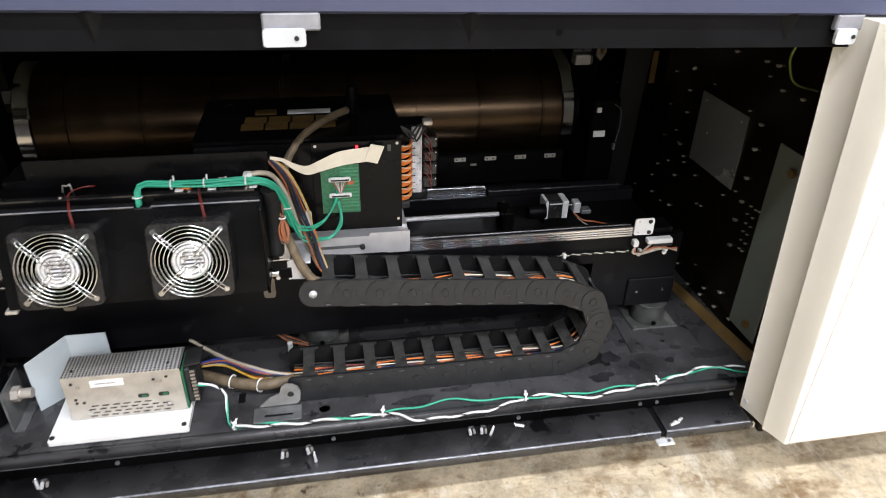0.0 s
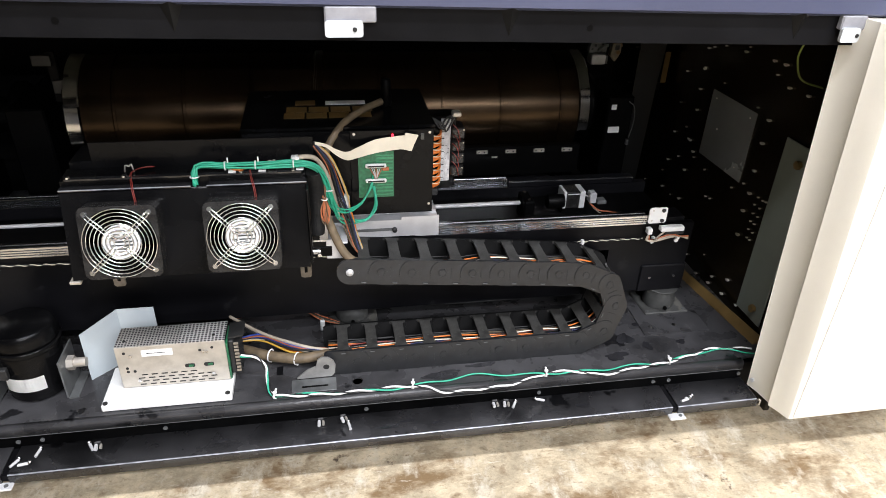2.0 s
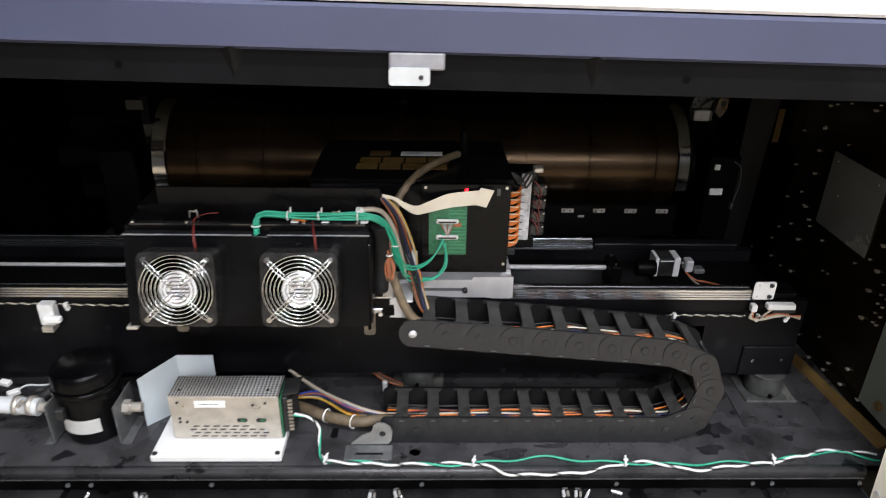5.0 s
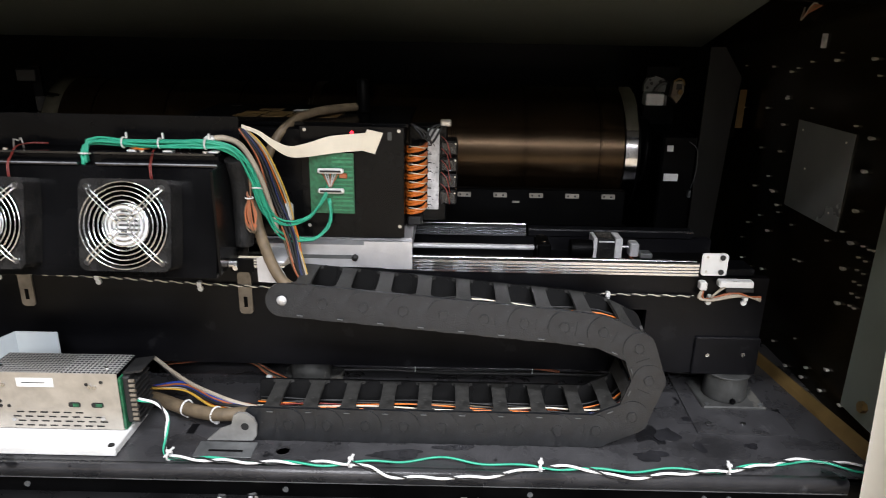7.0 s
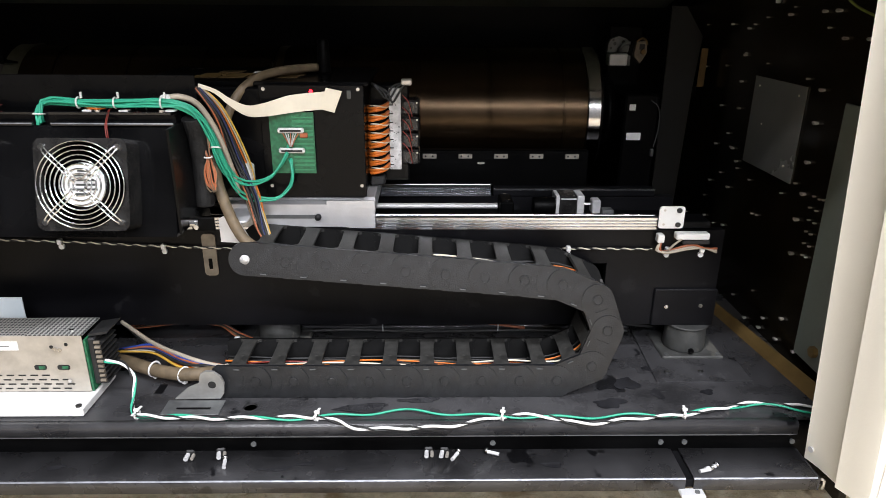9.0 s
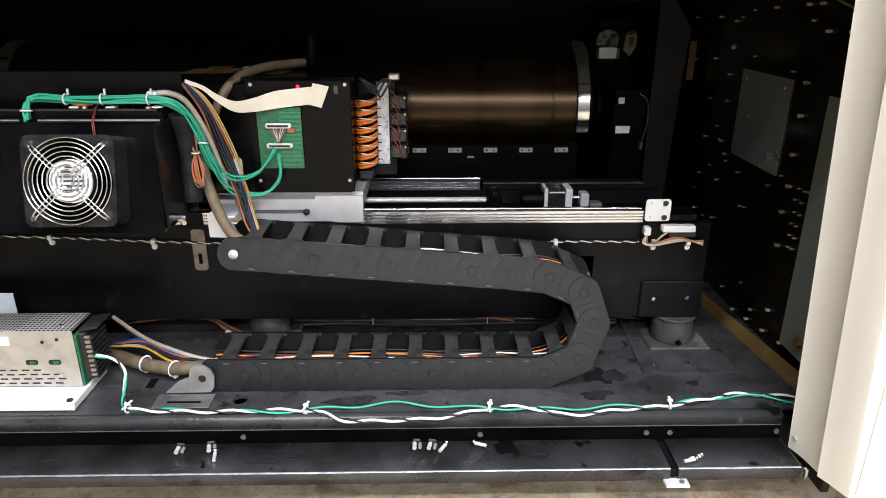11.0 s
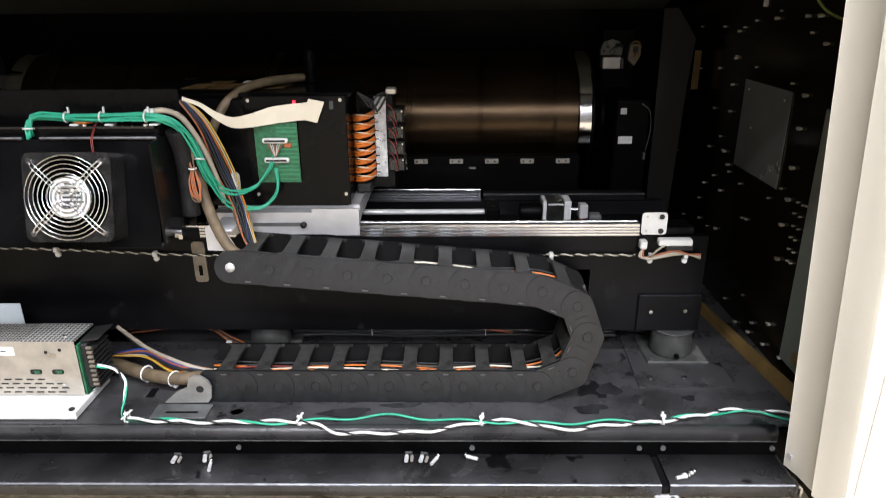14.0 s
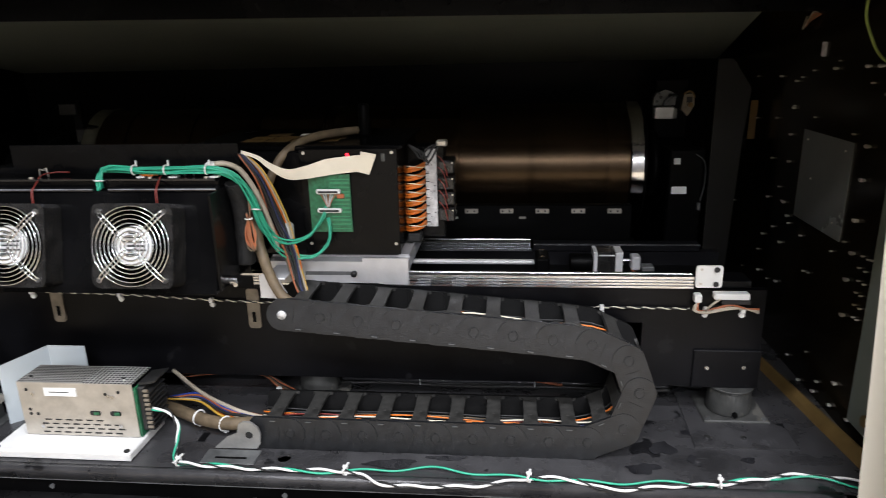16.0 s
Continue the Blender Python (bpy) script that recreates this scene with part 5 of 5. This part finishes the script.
for i in range(5):
    tpart("thin_lead", tube([(0.38, 0.292, 0.585 - 0.02 * i), (0.39, 0.288, 0.575 - 0.02 * i), (0.396, 0.29, 0.55 - 0.02 * i)], 0.001, 5), M_RED)
for i in range(3):
    tpart("black_lead", tube([(0.33, 0.29, 0.605), (0.345 + 0.006 * i, 0.285, 0.59), (0.352 + 0.006 * i, 0.283, 0.582 - 0.004 * i), (0.365 + 0.008 * i, 0.29, 0.60), (0.385, 0.3, 0.604)], 0.002, 6), M_RUBBER)
tpart("sensor", box(0.378, 0.396, 0.29, 0.31, 0.601, 0.611, 0.002), M_GALV)
tpart("clamp", box(0.325, 0.35, 0.27, 0.3, 0.437, 0.452, 0.003), M_RUBBER)
cbk = thing("chain_bracket", "pale bent bracket joining the chain to the carriage", "bracket", (0.14, 0.11, 0.4))
part("plate", extrude_xz(bmesh.new(), [(-0.028, -0.01), (-0.028, 0.026), (-0.022, 0.03), (-0.004, 0.033), (0.014, -0.002), (0.014, -0.012)], 0.006, 0.009), M_ALU, cbk)
part("arm", box(-0.024, 0.012, 0.0092, 0.08, 0.018, 0.0215, 0.001), M_ALU, cbk)


# ---------------------------------------------------------------- power supply
psu = thing("power_supply", "metal-cased power supply on a white mounting plate", "power supply", (-0.19, 0.07, ZB))


def ppart(name, bm, material, label="", parent=None):
    ob = part(name, bm, material, parent or psu, label)
    if parent is None:
        ob.matrix_parent_inverse = Matrix.Translation((0.19, -0.07, -ZB))
    return ob


ppart("mounting_plate", box(-0.308, -0.078, 0.0, 0.11, ZB + 0.0005, ZB + 0.0145, 0.002), M_WHITE, "white mounting plate")
for x, y in ((-0.301, 0.006), (-0.086, 0.007)):
    ppart("plate_screw", cyl((x, y, ZB + 0.0146), 0.0045, 0.002, "z", 12), M_RUBBER)
ppart("front_face", box(-0.277, -0.084, 0.044, 0.0455, ZB + 0.016, 0.27, 0.0005), M_GALV, "galvanised front face")
ppart("top", box(-0.277, -0.166, 0.0456, 0.104, 0.2685, 0.27), M_PERF, "perforated top cover")
ppart("top_grille", box(-0.1658, -0.084, 0.0456, 0.104, 0.2685, 0.2703), M_PERFB, "bright perforated grille")
ppart("left_end", box(-0.277, -0.2755, 0.0456, 0.104, ZB + 0.015, 0.2684), M_GALV)
ppart("inner_body", box(-0.274, -0.086, 0.05, 0.103, ZB + 0.015, 0.262), M_BLACK)
ppart("board_edge", box(-0.0838, -0.0805, 0.046, 0.1, ZB + 0.016, 0.262), M_PCB)
ppart("label", box(-0.232, -0.178, 0.0428, 0.0438, 0.247, 0.261), M_PAPER, "white printed label")
ppart("label_print", box(-0.224, -0.19, 0.0424, 0.0427, 0.2535, 0.2548), M_GREYPL)
for x in (-0.152, -0.118):
    ppart("window", extrude_xz(bmesh.new(), rounded(x - 0.009, x + 0.009, 0.214, 0.222, 0.003), 0.0430, 0.0438), M_RUBBER)
    ppart("trimmer", box(x - 0.002, x + 0.007, 0.0422, 0.0429, 0.2155, 0.2205), M_PCB)
for r in range(4):
    for c in range(8 - (r == 3) * 2):
        x = -0.246 + c * 0.0175 + (r % 2) * 0.006
        ppart("vent_slot", box(x, x + 0.011, 0.0432, 0.0438, 0.181 + 0.0075 * r, 0.183 + 0.0075 * r), M_RUBBER)
for x, z in ((-0.262, 0.257), (-0.262, 0.222), (-0.262, 0.214), (-0.25, 0.214), (-0.13, 0.252), (-0.108, 0.256)):
    ppart("case_hole", cyl((x, 0.0438, z), 0.0028, -0.0006, "y", 10), M_RUBBER)
for x, z in ((-0.252, 0.25), (-0.118, 0.248), (-0.245, 0.192), (-0.112, 0.196), (-0.125, 0.249)):
    s = shared_part("screw", M_SCREW, pose(x, 0.0438, z) @ Matrix.Scale(0.7, 4), psu)
    s.matrix_parent_inverse = Matrix.Translation((0.19, -0.07, -ZB))
for x in (-0.262, -0.105):
    s = shared_part("screw", M_SCREW, pose(x, 0.06, 0.2702, -90) @ Matrix.Scale(0.7, 4), psu)
    s.matrix_parent_inverse = Matrix.Translation((0.19, -0.07, -ZB))
tbk = ppart("terminal_block", box(-0.0803, -0.070, 0.05, 0.1, 0.185, 0.262, 0.002), M_RUBBER)
for i in range(9):
    ppart("terminal_barrier", box(-0.070, -0.060, 0.05, 0.098, 0.187 + 0.008 * i, 0.1895 + 0.008 * i), M_RUBBER)
    ppart("terminal_screw", cyl((-0.0698, 0.0495, 0.1925 + 0.008 * i), 0.0026, 0.008, "x", 8), M_DULL)
ppart("terminal_cover", extrude_xz(bmesh.new(), [(-0.08, 0.263), (-0.052, 0.268), (-0.05, 0.272), (-0.08, 0.267)], 0.055, 0.1), M_RUBBER)

# bent pale plate beside it
bm = bmesh.new()
pts = [(-0.350, 0.096), (-0.294, 0.15), (-0.226, 0.15)]
off = [(-0.349, 0.0947), (-0.2934, 0.1485), (-0.226, 0.1485)]
top = (0.268, 0.284, 0.284)
va = [[bm.verts.new((x, y, z)) for (x, y), z in zip(l, h)] for l, h in ((pts, (ZB, ZB, ZB)), (pts, top), (off, (ZB, ZB, ZB)), (off, top))]
for i in range(2):
    bm.faces.new((va[0][i], va[0][i + 1], va[1][i + 1], va[1][i]))
    bm.faces.new((va[2][i], va[3][i], va[3][i + 1], va[2][i + 1]))
    bm.faces.new((va[1][i], va[1][i + 1], va[3][i + 1], va[3][i]))
    bm.faces.new((va[0][i], va[2][i], va[2][i + 1], va[0][i + 1]))
for i in (0, 2):
    bm.faces.new((va[0][i], va[1][i], va[3][i], va[2][i]))
solid("bent_shield", bm, M_PALEBLUE, "pale blue-white bent sheet-metal shield beside the power supply", "shield")

# ---------------------------------------------------------------- air filter and hose
flt = thing("air_filter", "black round air filter canister with a white label on two brackets", "filter", (-0.437, 0.09, ZB))
part("canister", smooth_all(cyl((0, 0, 0.004), 0.05, 0.105, "z", 40, 0.054, 0.004)), M_COVER, flt)
part("collar", smooth_all(cyl((0, 0, 0.105), 0.0585, 0.012, "z", 40, None, 0.003)), M_COVER, flt)
part("lid", smooth_all(cyl((0, 0, 0.118), 0.0585, 0.032, "z", 40, 0.052, 0.006)), M_COVER, flt, "domed black lid")
lab = bmesh.new()
n = 14
va = [[lab.verts.new((0.0526 * math.sin(k), -0.0526 * math.cos(k), z)) for k in (radians(-44 + 80 * i / n) for i in range(n + 1))] for z in (0.03, 0.06)]
for i in range(n):
    lab.faces.new((va[0][i], va[0][i + 1], va[1][i + 1], va[1][i]))
bmesh.ops.solidify(lab, geom=lab.faces[:], thickness=0.0005)
part("label", lab, M_PAPER, flt, "white wrap-round label")
part("latch", box(-0.034, -0.02, -0.06, -0.048, 0.066, 0.09, 0.002), M_RUBBER, flt)
for s in (-1, 1):
    b = part("side_bracket", box(min(s * 0.058, s * 0.061), max(s * 0.058, s * 0.061), -0.045, 0.03, 0.002, 0.085, 0.001), M_GREYMET, flt, "grey angle bracket")
    part("bracket_foot", box(min(s * 0.0612, s * 0.078), max(s * 0.0612, s * 0.078), -0.045, 0.03, 0.0005, 0.003), M_GREYMET, b)
    part("nut", cyl((s * 0.062, -0.01, 0.058), 0.014, s * 0.012, "x", 6), M_GALV, flt, "bright hexagon nut")
    part("nipple", cyl((s * 0.0742, -0.01, 0.058), 0.009, s * 0.02, "x", 16), M_GALV, flt)
hose = thing("grey_air_hose", "pale grey air hose with clamp on a metal nipple", "hose", (-0.56, 0.08, 0.218))
hz = [(-0.527, 0.08, 0.218), (-0.56, 0.08, 0.221), (-0.61, 0.078, 0.226), (-0.68, 0.09, 0.222), (-0.74, 0.12, 0.205), (-0.798, 0.15, 0.19)]
ob = part("tube", tube(hz, lambda u: 0.0155 if u > 0.08 else 0.0165, 16), M_GHOSE, hose)
ob.matrix_parent_inverse = Matrix.Translation((0.56, -0.08, -0.218))
for x in (-0.545, -0.57):
    ob = part("clamp", smooth_all(cyl((x, 0.08, 0.2215), 0.0178, 0.009, "x", 24)), M_GALV, hose, "steel hose clamp")
    ob.matrix_parent_inverse = Matrix.Translation((0.56, -0.08, -0.218))
ob = part("clamp_screw", cyl((-0.548, 0.07, 0.24), 0.004, -0.016, "y", 10), M_GALV, hose)
ob.matrix_parent_inverse = Matrix.Translation((0.56, -0.08, -0.218))
solid("black_air_hose", tube([(-0.798, 0.15, ZB + 0.012), (-0.7, 0.16, ZB + 0.012), (-0.58, 0.15, ZB + 0.02), (-0.53, 0.19, ZB + 0.05)], 0.011, 12), M_RUBBER, "black hose lying behind the filter", "hose")
sv = thing("small_valve", "small white valve on the bed front", "valve", (-0.52, 0.1895, 0.335))
part("body", box(-0.022, 0.006, -0.02, -0.0005, 0.0, 0.045, 0.002), M_WHITE, sv)
part("port", box(-0.01, 0.022, -0.032, -0.0205, 0.012, 0.024, 0.002), M_WHITE, sv)
part("base", box(-0.02, 0.0, -0.024, -0.0005, -0.012, -0.001), M_GALV, sv)

# inline plugs lying behind the hose
ip = thing("inline_plugs", "white inline plugs on purple leads behind the hose", "plugs", (-0.64, 0.16, ZB + 0.022))
for i, (x, y, z, a) in enumerate(((-0.03, -0.005, 0.012, 20), (-0.005, 0.012, 0.02, -15), (0.018, -0.006, 0.01, 35))):
    part("plug", box(-0.011, 0.011, -0.006, 0.006, -0.005, 0.005, 0.0015), M_WHITE, ip, "white nylon plug").matrix_basis = pose(x, y, z, 8, 0, a)
part("lead", tube([(-0.135, 0.02, 0.05), (-0.09, 0.01, 0.04), (-0.05, 0.0, 0.022), (-0.036, -0.004, 0.014)], 0.0035), M_PURPLE, ip, "purple lead")
part("lead", tube([(0.022, -0.004, 0.012), (0.04, 0.004, 0.02), (0.06, 0.012, 0.014), (0.085, 0.03, 0.003)], 0.002), M_GHOSE, ip)

# ---------------------------------------------------------------- loom from the power supply to the chain
solid("braided_conduit", tube([(-0.11, 0.15, ZB + 0.014), (-0.065, 0.128, ZB + 0.018), (-0.007, 0.098, ZB + 0.02), (0.045, 0.082, ZB + 0.022), (0.09, 0.085, ZB + 0.024), (0.13, 0.09, ZB + 0.024)], 0.0105, 12), M_TAN, "tan braided conduit leading into the cable chain", "conduit")
for n, (m, dz, dy, r) in enumerate(((M_BEIGE, 0.04, 0.02, 0.0035), (M_BEIGE, 0.034, 0.026, 0.003), (M_BLUEW, 0.024, 0.012, 0.0022), (M_RUBBER, 0.03, 0.008, 0.0026), (M_ORANGE, 0.022, 0.016, 0.002), (M_ORANGE, 0.028, 0.022, 0.002), (M_RUST, 0.02, 0.024, 0.0018), (M_WHITE, 0.03, 0.014, 0.0018), (M_RUBBER, 0.024, 0.03, 0.0035), (M_BLUEB, 0.033, 0.012, 0.0024), (M_BLUEB, 0.037, 0.018, 0.0022), (M_YELLOWW, 0.027, 0.004, 0.0022), (M_YELLOWW, 0.032, 0.02, 0.0018), (M_RUST, 0.036, 0.01, 0.0018), (M_BEIGE, 0.03, 0.006, 0.0016))):
    far = n < 2 or n == 8
    solid("loom_wire", tube([(-0.085 - 0.01 * far, 0.19 if far else 0.14 + dy * 0.5, ZB + (0.06 if far else 0.03)), (-0.03, 0.14 + dy * 0.6, ZB + dz), (0.03, 0.10 + dy * 0.7 + 0.004 * math.sin(n), ZB + dz * 0.95), (0.075, 0.085 + dy * 0.6, ZB + 0.03 + 0.003 * math.cos(n * 2)), (0.12, 0.08 + dy * 0.6, ZB + 0.027), (0.16, 0.08 + dy * 0.6, ZB + 0.024)], r, 6), m, "loose coloured wire leading into the cable chain", "wire", "", "loom wires")
for x, y in ((-0.012, 0.102), (0.04, 0.085)):
    bm = ring_bm(0.0118, 0.0016, 24)
    bm_box(bm, -0.003, 0.003, -0.003, 0.003, -0.016, -0.009)
    ob = solid("conduit_tie", bm, M_WHITE, "white tie round the braided conduit", "cable tie", "", "conduit ties")
    ob.matrix_world = pose(x, y, ZB + 0.0205, 0, 0, 65)
for n in range(5):
    solid("bed_loom_wire", tube([(-0.1, 0.22, ZB + 0.03), (-0.02, 0.23 + 0.004 * n, ZB + 0.035 + 0.003 * n), (0.05, 0.235, ZB + 0.03 + 0.002 * n), (0.09, 0.21 + 0.005 * n, ZB + 0.02), (0.13, 0.2, ZB + 0.012 + 0.002 * n)], 0.0013, 6), (M_RUST, M_TAN, M_RUBBER, M_RUST, M_RUBBER)[n], "thin wire behind the chain anchor", "wire", "", "bed loom wires")
solid("loom_clip", box(0.088, 0.098, 0.196, 0.204, ZB, ZB + 0.026, 0.002), M_GHOSE, "small grey wire clip on the base", "clip")

# green and white cord along the front of the base
cord = thing("twisted_cord", "white, black and green cord tied along the base front", "cord", (0, 0, ZB))
head_pts = [(-0.062, 0.055, 0.222), (-0.035, 0.05, 0.222), (-0.018, 0.042, 0.205), (-0.014, 0.03, 0.18), (-0.006, 0.004, 0.166)]
wpts = [(0.02, -0.004), (0.115, -0.010), (0.262, -0.009), (0.324, -0.030), (0.389, -0.044), (0.453, -0.026), (0.532, -0.009), (0.586, -0.007), (0.649, -0.022), (0.726, -0.014), (0.799, -0.006), (0.859, 0.009), (0.916, 0.023), (0.999, 0.013)]


def on_base(y):
    """The top of the base or of its rolled lip."""
    return ZB + 0.0045 if y > -0.012 else ZB + 0.0045 - 0.004 * min(1, (-0.012 - y) / 0.012)


wl = head_pts + [(x, max(y, -0.03), on_base(y)) for x, y in wpts]
gpts = [(0.02, -0.003), (0.113, -0.006), (0.189, -0.011), (0.263, -0.008), (0.319, 0.0), (0.402, 0.007), (0.486, -0.005), (0.532, -0.006), (0.618, -0.011), (0.736, -0.006), (0.798, -0.005), (0.86, 0.012), (0.93, 0.017), (0.999, 0.0)]
gl = head_pts + [(x, y, ZB + 0.004) for x, y in gpts]
part("white_strand", twisted(wl, 0.0017, 0.0022, 0.07, 0), M_WHITE, cord).matrix_parent_inverse = Matrix.Translation((0, 0, -ZB))
part("black_strand", twisted(wl, 0.0026, 0.0012, 0.07, math.pi), M_RUBBER, cord).matrix_parent_inverse = Matrix.Translation((0, 0, -ZB))
part("green_strand", twisted(gl, 0.0026, 0.0018, 0.11, 1.5), M_GREEN, cord).matrix_parent_inverse = Matrix.Translation((0, 0, -ZB))
tie = ring_bm(0.0062, 0.0016, 20)
bm_box(tie, -0.0025, 0.0025, -0.004, 0.004, 0.005, 0.009, 0.001)
bm_box(tie, 0.003, 0.012, -0.0018, 0.0018, 0.005, 0.0065)
bm_box(tie, -0.011, -0.003, -0.0018, 0.0018, 0.004, 0.0055)
bm_box(tie, -0.004, 0.004, -0.003, 0.003, -0.008, -0.0045)
TIE = mesh_of("cord_tie", tie, M_WHITE)
for x, y in ((0.0, -0.001), (0.262, -0.008), (0.532, -0.008), (0.8, -0.005)):
    shared_part("cord_tie", TIE, pose(x, y, 0.0058, 0, 0, 78), cord, "white cable tie")

# bolts lying and standing on the front ledge
def ledge_bolt(x, y, kind, turn=0):
    b = thing("ledge_bolt", "bright steel bolt on the front ledge" if kind else "dark clip with bright bolts on the ledge", "bolt", (x, y, 0.1147), "ledge bolts")
    b.rotation_euler.z = radians(turn)
    b.scale = (0.72, 0.72, 0.72)
    if kind == 0:
        part("clip", box(-0.009, 0.009, 0.006, 0.012, 0.0, 0.016, 0.003), M_RUBBER, b)
        part("stem", cyl((-0.004, 0.006, 0.007), 0.0045, -0.016, "y", 10), M_CAP, b)
        part("stem", cyl((0.007, 0.006, 0.006), 0.0035, -0.013, "y", 10), M_GALV, b)
    else:
        part("stem", cyl((-0.012, 0, 0.004), 0.0038, 0.024, "x", 10), M_CAP, b)
        part("head", smooth_all(cyl((0.012, 0, 0.0065), 0.0065, 0.006, "x", 14, 0.005)), M_STEEL, b)


for x, y, k, a in ((0.082, -0.038, 0, 0), (0.126, -0.034, 0, 15), (0.136, -0.052, 1, 100), (0.424, -0.034, 0, 0), (0.446, -0.035, 0, -10), (0.462, -0.038, 1, 60), (0.518, -0.031, 1, 160), (0.822, -0.066, 1, 20), (0.812, -0.072, 1, 15), (-0.429, -0.066, 1, 10), (-0.413, -0.042, 1, 80), (-0.445, -0.062, 1, 60), (-0.313, -0.043, 0, 10), (-0.325, -0.04, 1, 120)):
    ledge_bolt(x, y, k, a)
for x in (0.79, -0.458):
    b = thing("ledge_latch", "bright latch tongue under the front edge of the ledge", "latch", (x, -0.0875, 0.1), "ledge latches")
    part("tongue", box(-0.018, 0.016, -0.014, 0.004, -0.007, -0.0025, 0.0015), M_CAP, b)
    part("screw", cyl((0.006, -0.006, -0.0025), 0.0035, 0.002, "z", 10), M_GREYMET, b)
hook = solid("end_hook", tube([(0.97, -0.084, 0.111), (0.9745, -0.086, 0.11), (0.9745, -0.086, 0.096)], 0.0022), M_STEEL, "small steel hook at the end of the ledge", "hook")
WEB = mesh_of("web_screw", screw_bm(0.0042, 0.003), M_GREYMET)
for x in (0.765, 0.80, 0.96, 0.518, 0.17, -0.2, -0.41, -0.45):
    ob = tagged(new("web_screw", WEB), "dull screw in the recessed web under the base lip", "screw", "web screws")
    ob.location = (x, -0.0181, 0.127)

# dark cables tied along the base behind the chain
for n in range(4):
    y, z = 0.262 + 0.006 * (n % 2) + 0.003 * n, ZB + 0.0045 + 0.006 * (n // 2)
    pts = [(0.19 + 0.1 * k, y + 0.003 * math.sin(k * 1.7 + n), z + 0.0012 * math.sin(k * 2.3 + n * 2)) for k in range(7)]
    solid("base_cable", tube(pts, 0.0036, 8), M_RUBBER if n != 2 else M_CLEAR, "dark cable lying along the base under the machine bed", "cable", "", "base cables")
for x in (0.34, 0.55, 0.70):
    bm = ring_bm(0.0135, 0.0012, 20)
    for v in bm.verts:
        v.co = Vector((x + v.co.y, 0.27 + v.co.x, ZB + 0.0148 + v.co.z))
    solid("cable_tie", bm, M_GHOSE, "pale cable tie round the dark base cables", "cable tie", "", "base cable ties")


def oil_stain(x, y, z, rx, ry, seed):
    """A thin dark film with an uneven outline."""
    rnd = random.Random(seed)
    ph = [rnd.uniform(0, 6.28) for _ in range(4)]
    bm = bmesh.new()
    vs = []
    for i in range(36):
        k = 2 * math.pi * i / 36
        f = 1 + 0.22 * math.sin(2 * k + ph[0]) + 0.16 * math.sin(3 * k + ph[1]) + 0.10 * math.sin(5 * k + ph[2]) + 0.06 * math.sin(9 * k + ph[3])
        vs.append(bm.verts.new((x + rx * f * math.cos(k), y + ry * f * math.sin(k), z)))
    bm.faces.new(vs)
    ext = bmesh.ops.extrude_face_region(bm, geom=list(bm.faces))
    bmesh.ops.translate(bm, vec=(0, 0, 0.0004), verts=[v for v in ext["geom"] if isinstance(v, bmesh.types.BMVert)])
    solid("oil_stain", bm, M_OIL, "dark glossy oil stain on the black sheet metal", "stain", "", "oil stains")


for n, (x, y, rx, ry) in enumerate(((0.325, 0.020, 0.042, 0.010), (0.41, 0.040, 0.026, 0.007), (0.70, 0.03, 0.024, 0.012), (0.74, 0.085, 0.016, 0.02), (0.80, 0.13, 0.02, 0.008), (0.78, 0.055, 0.009, 0.012), (0.86, 0.06, 0.012, 0.006))):
    oil_stain(x, y, ZB + 0.0008, rx, ry, n)
for n, (x, y, rx, ry) in enumerate(((0.21, -0.060, 0.024, 0.005), (0.25, -0.050, 0.012, 0.004), (0.30, -0.062, 0.008, 0.003), (-0.1, -0.055, 0.014, 0.004), (0.6, -0.055, 0.016, 0.005))):
    oil_stain(x, y, 0.1152, rx, ry, 20 + n)
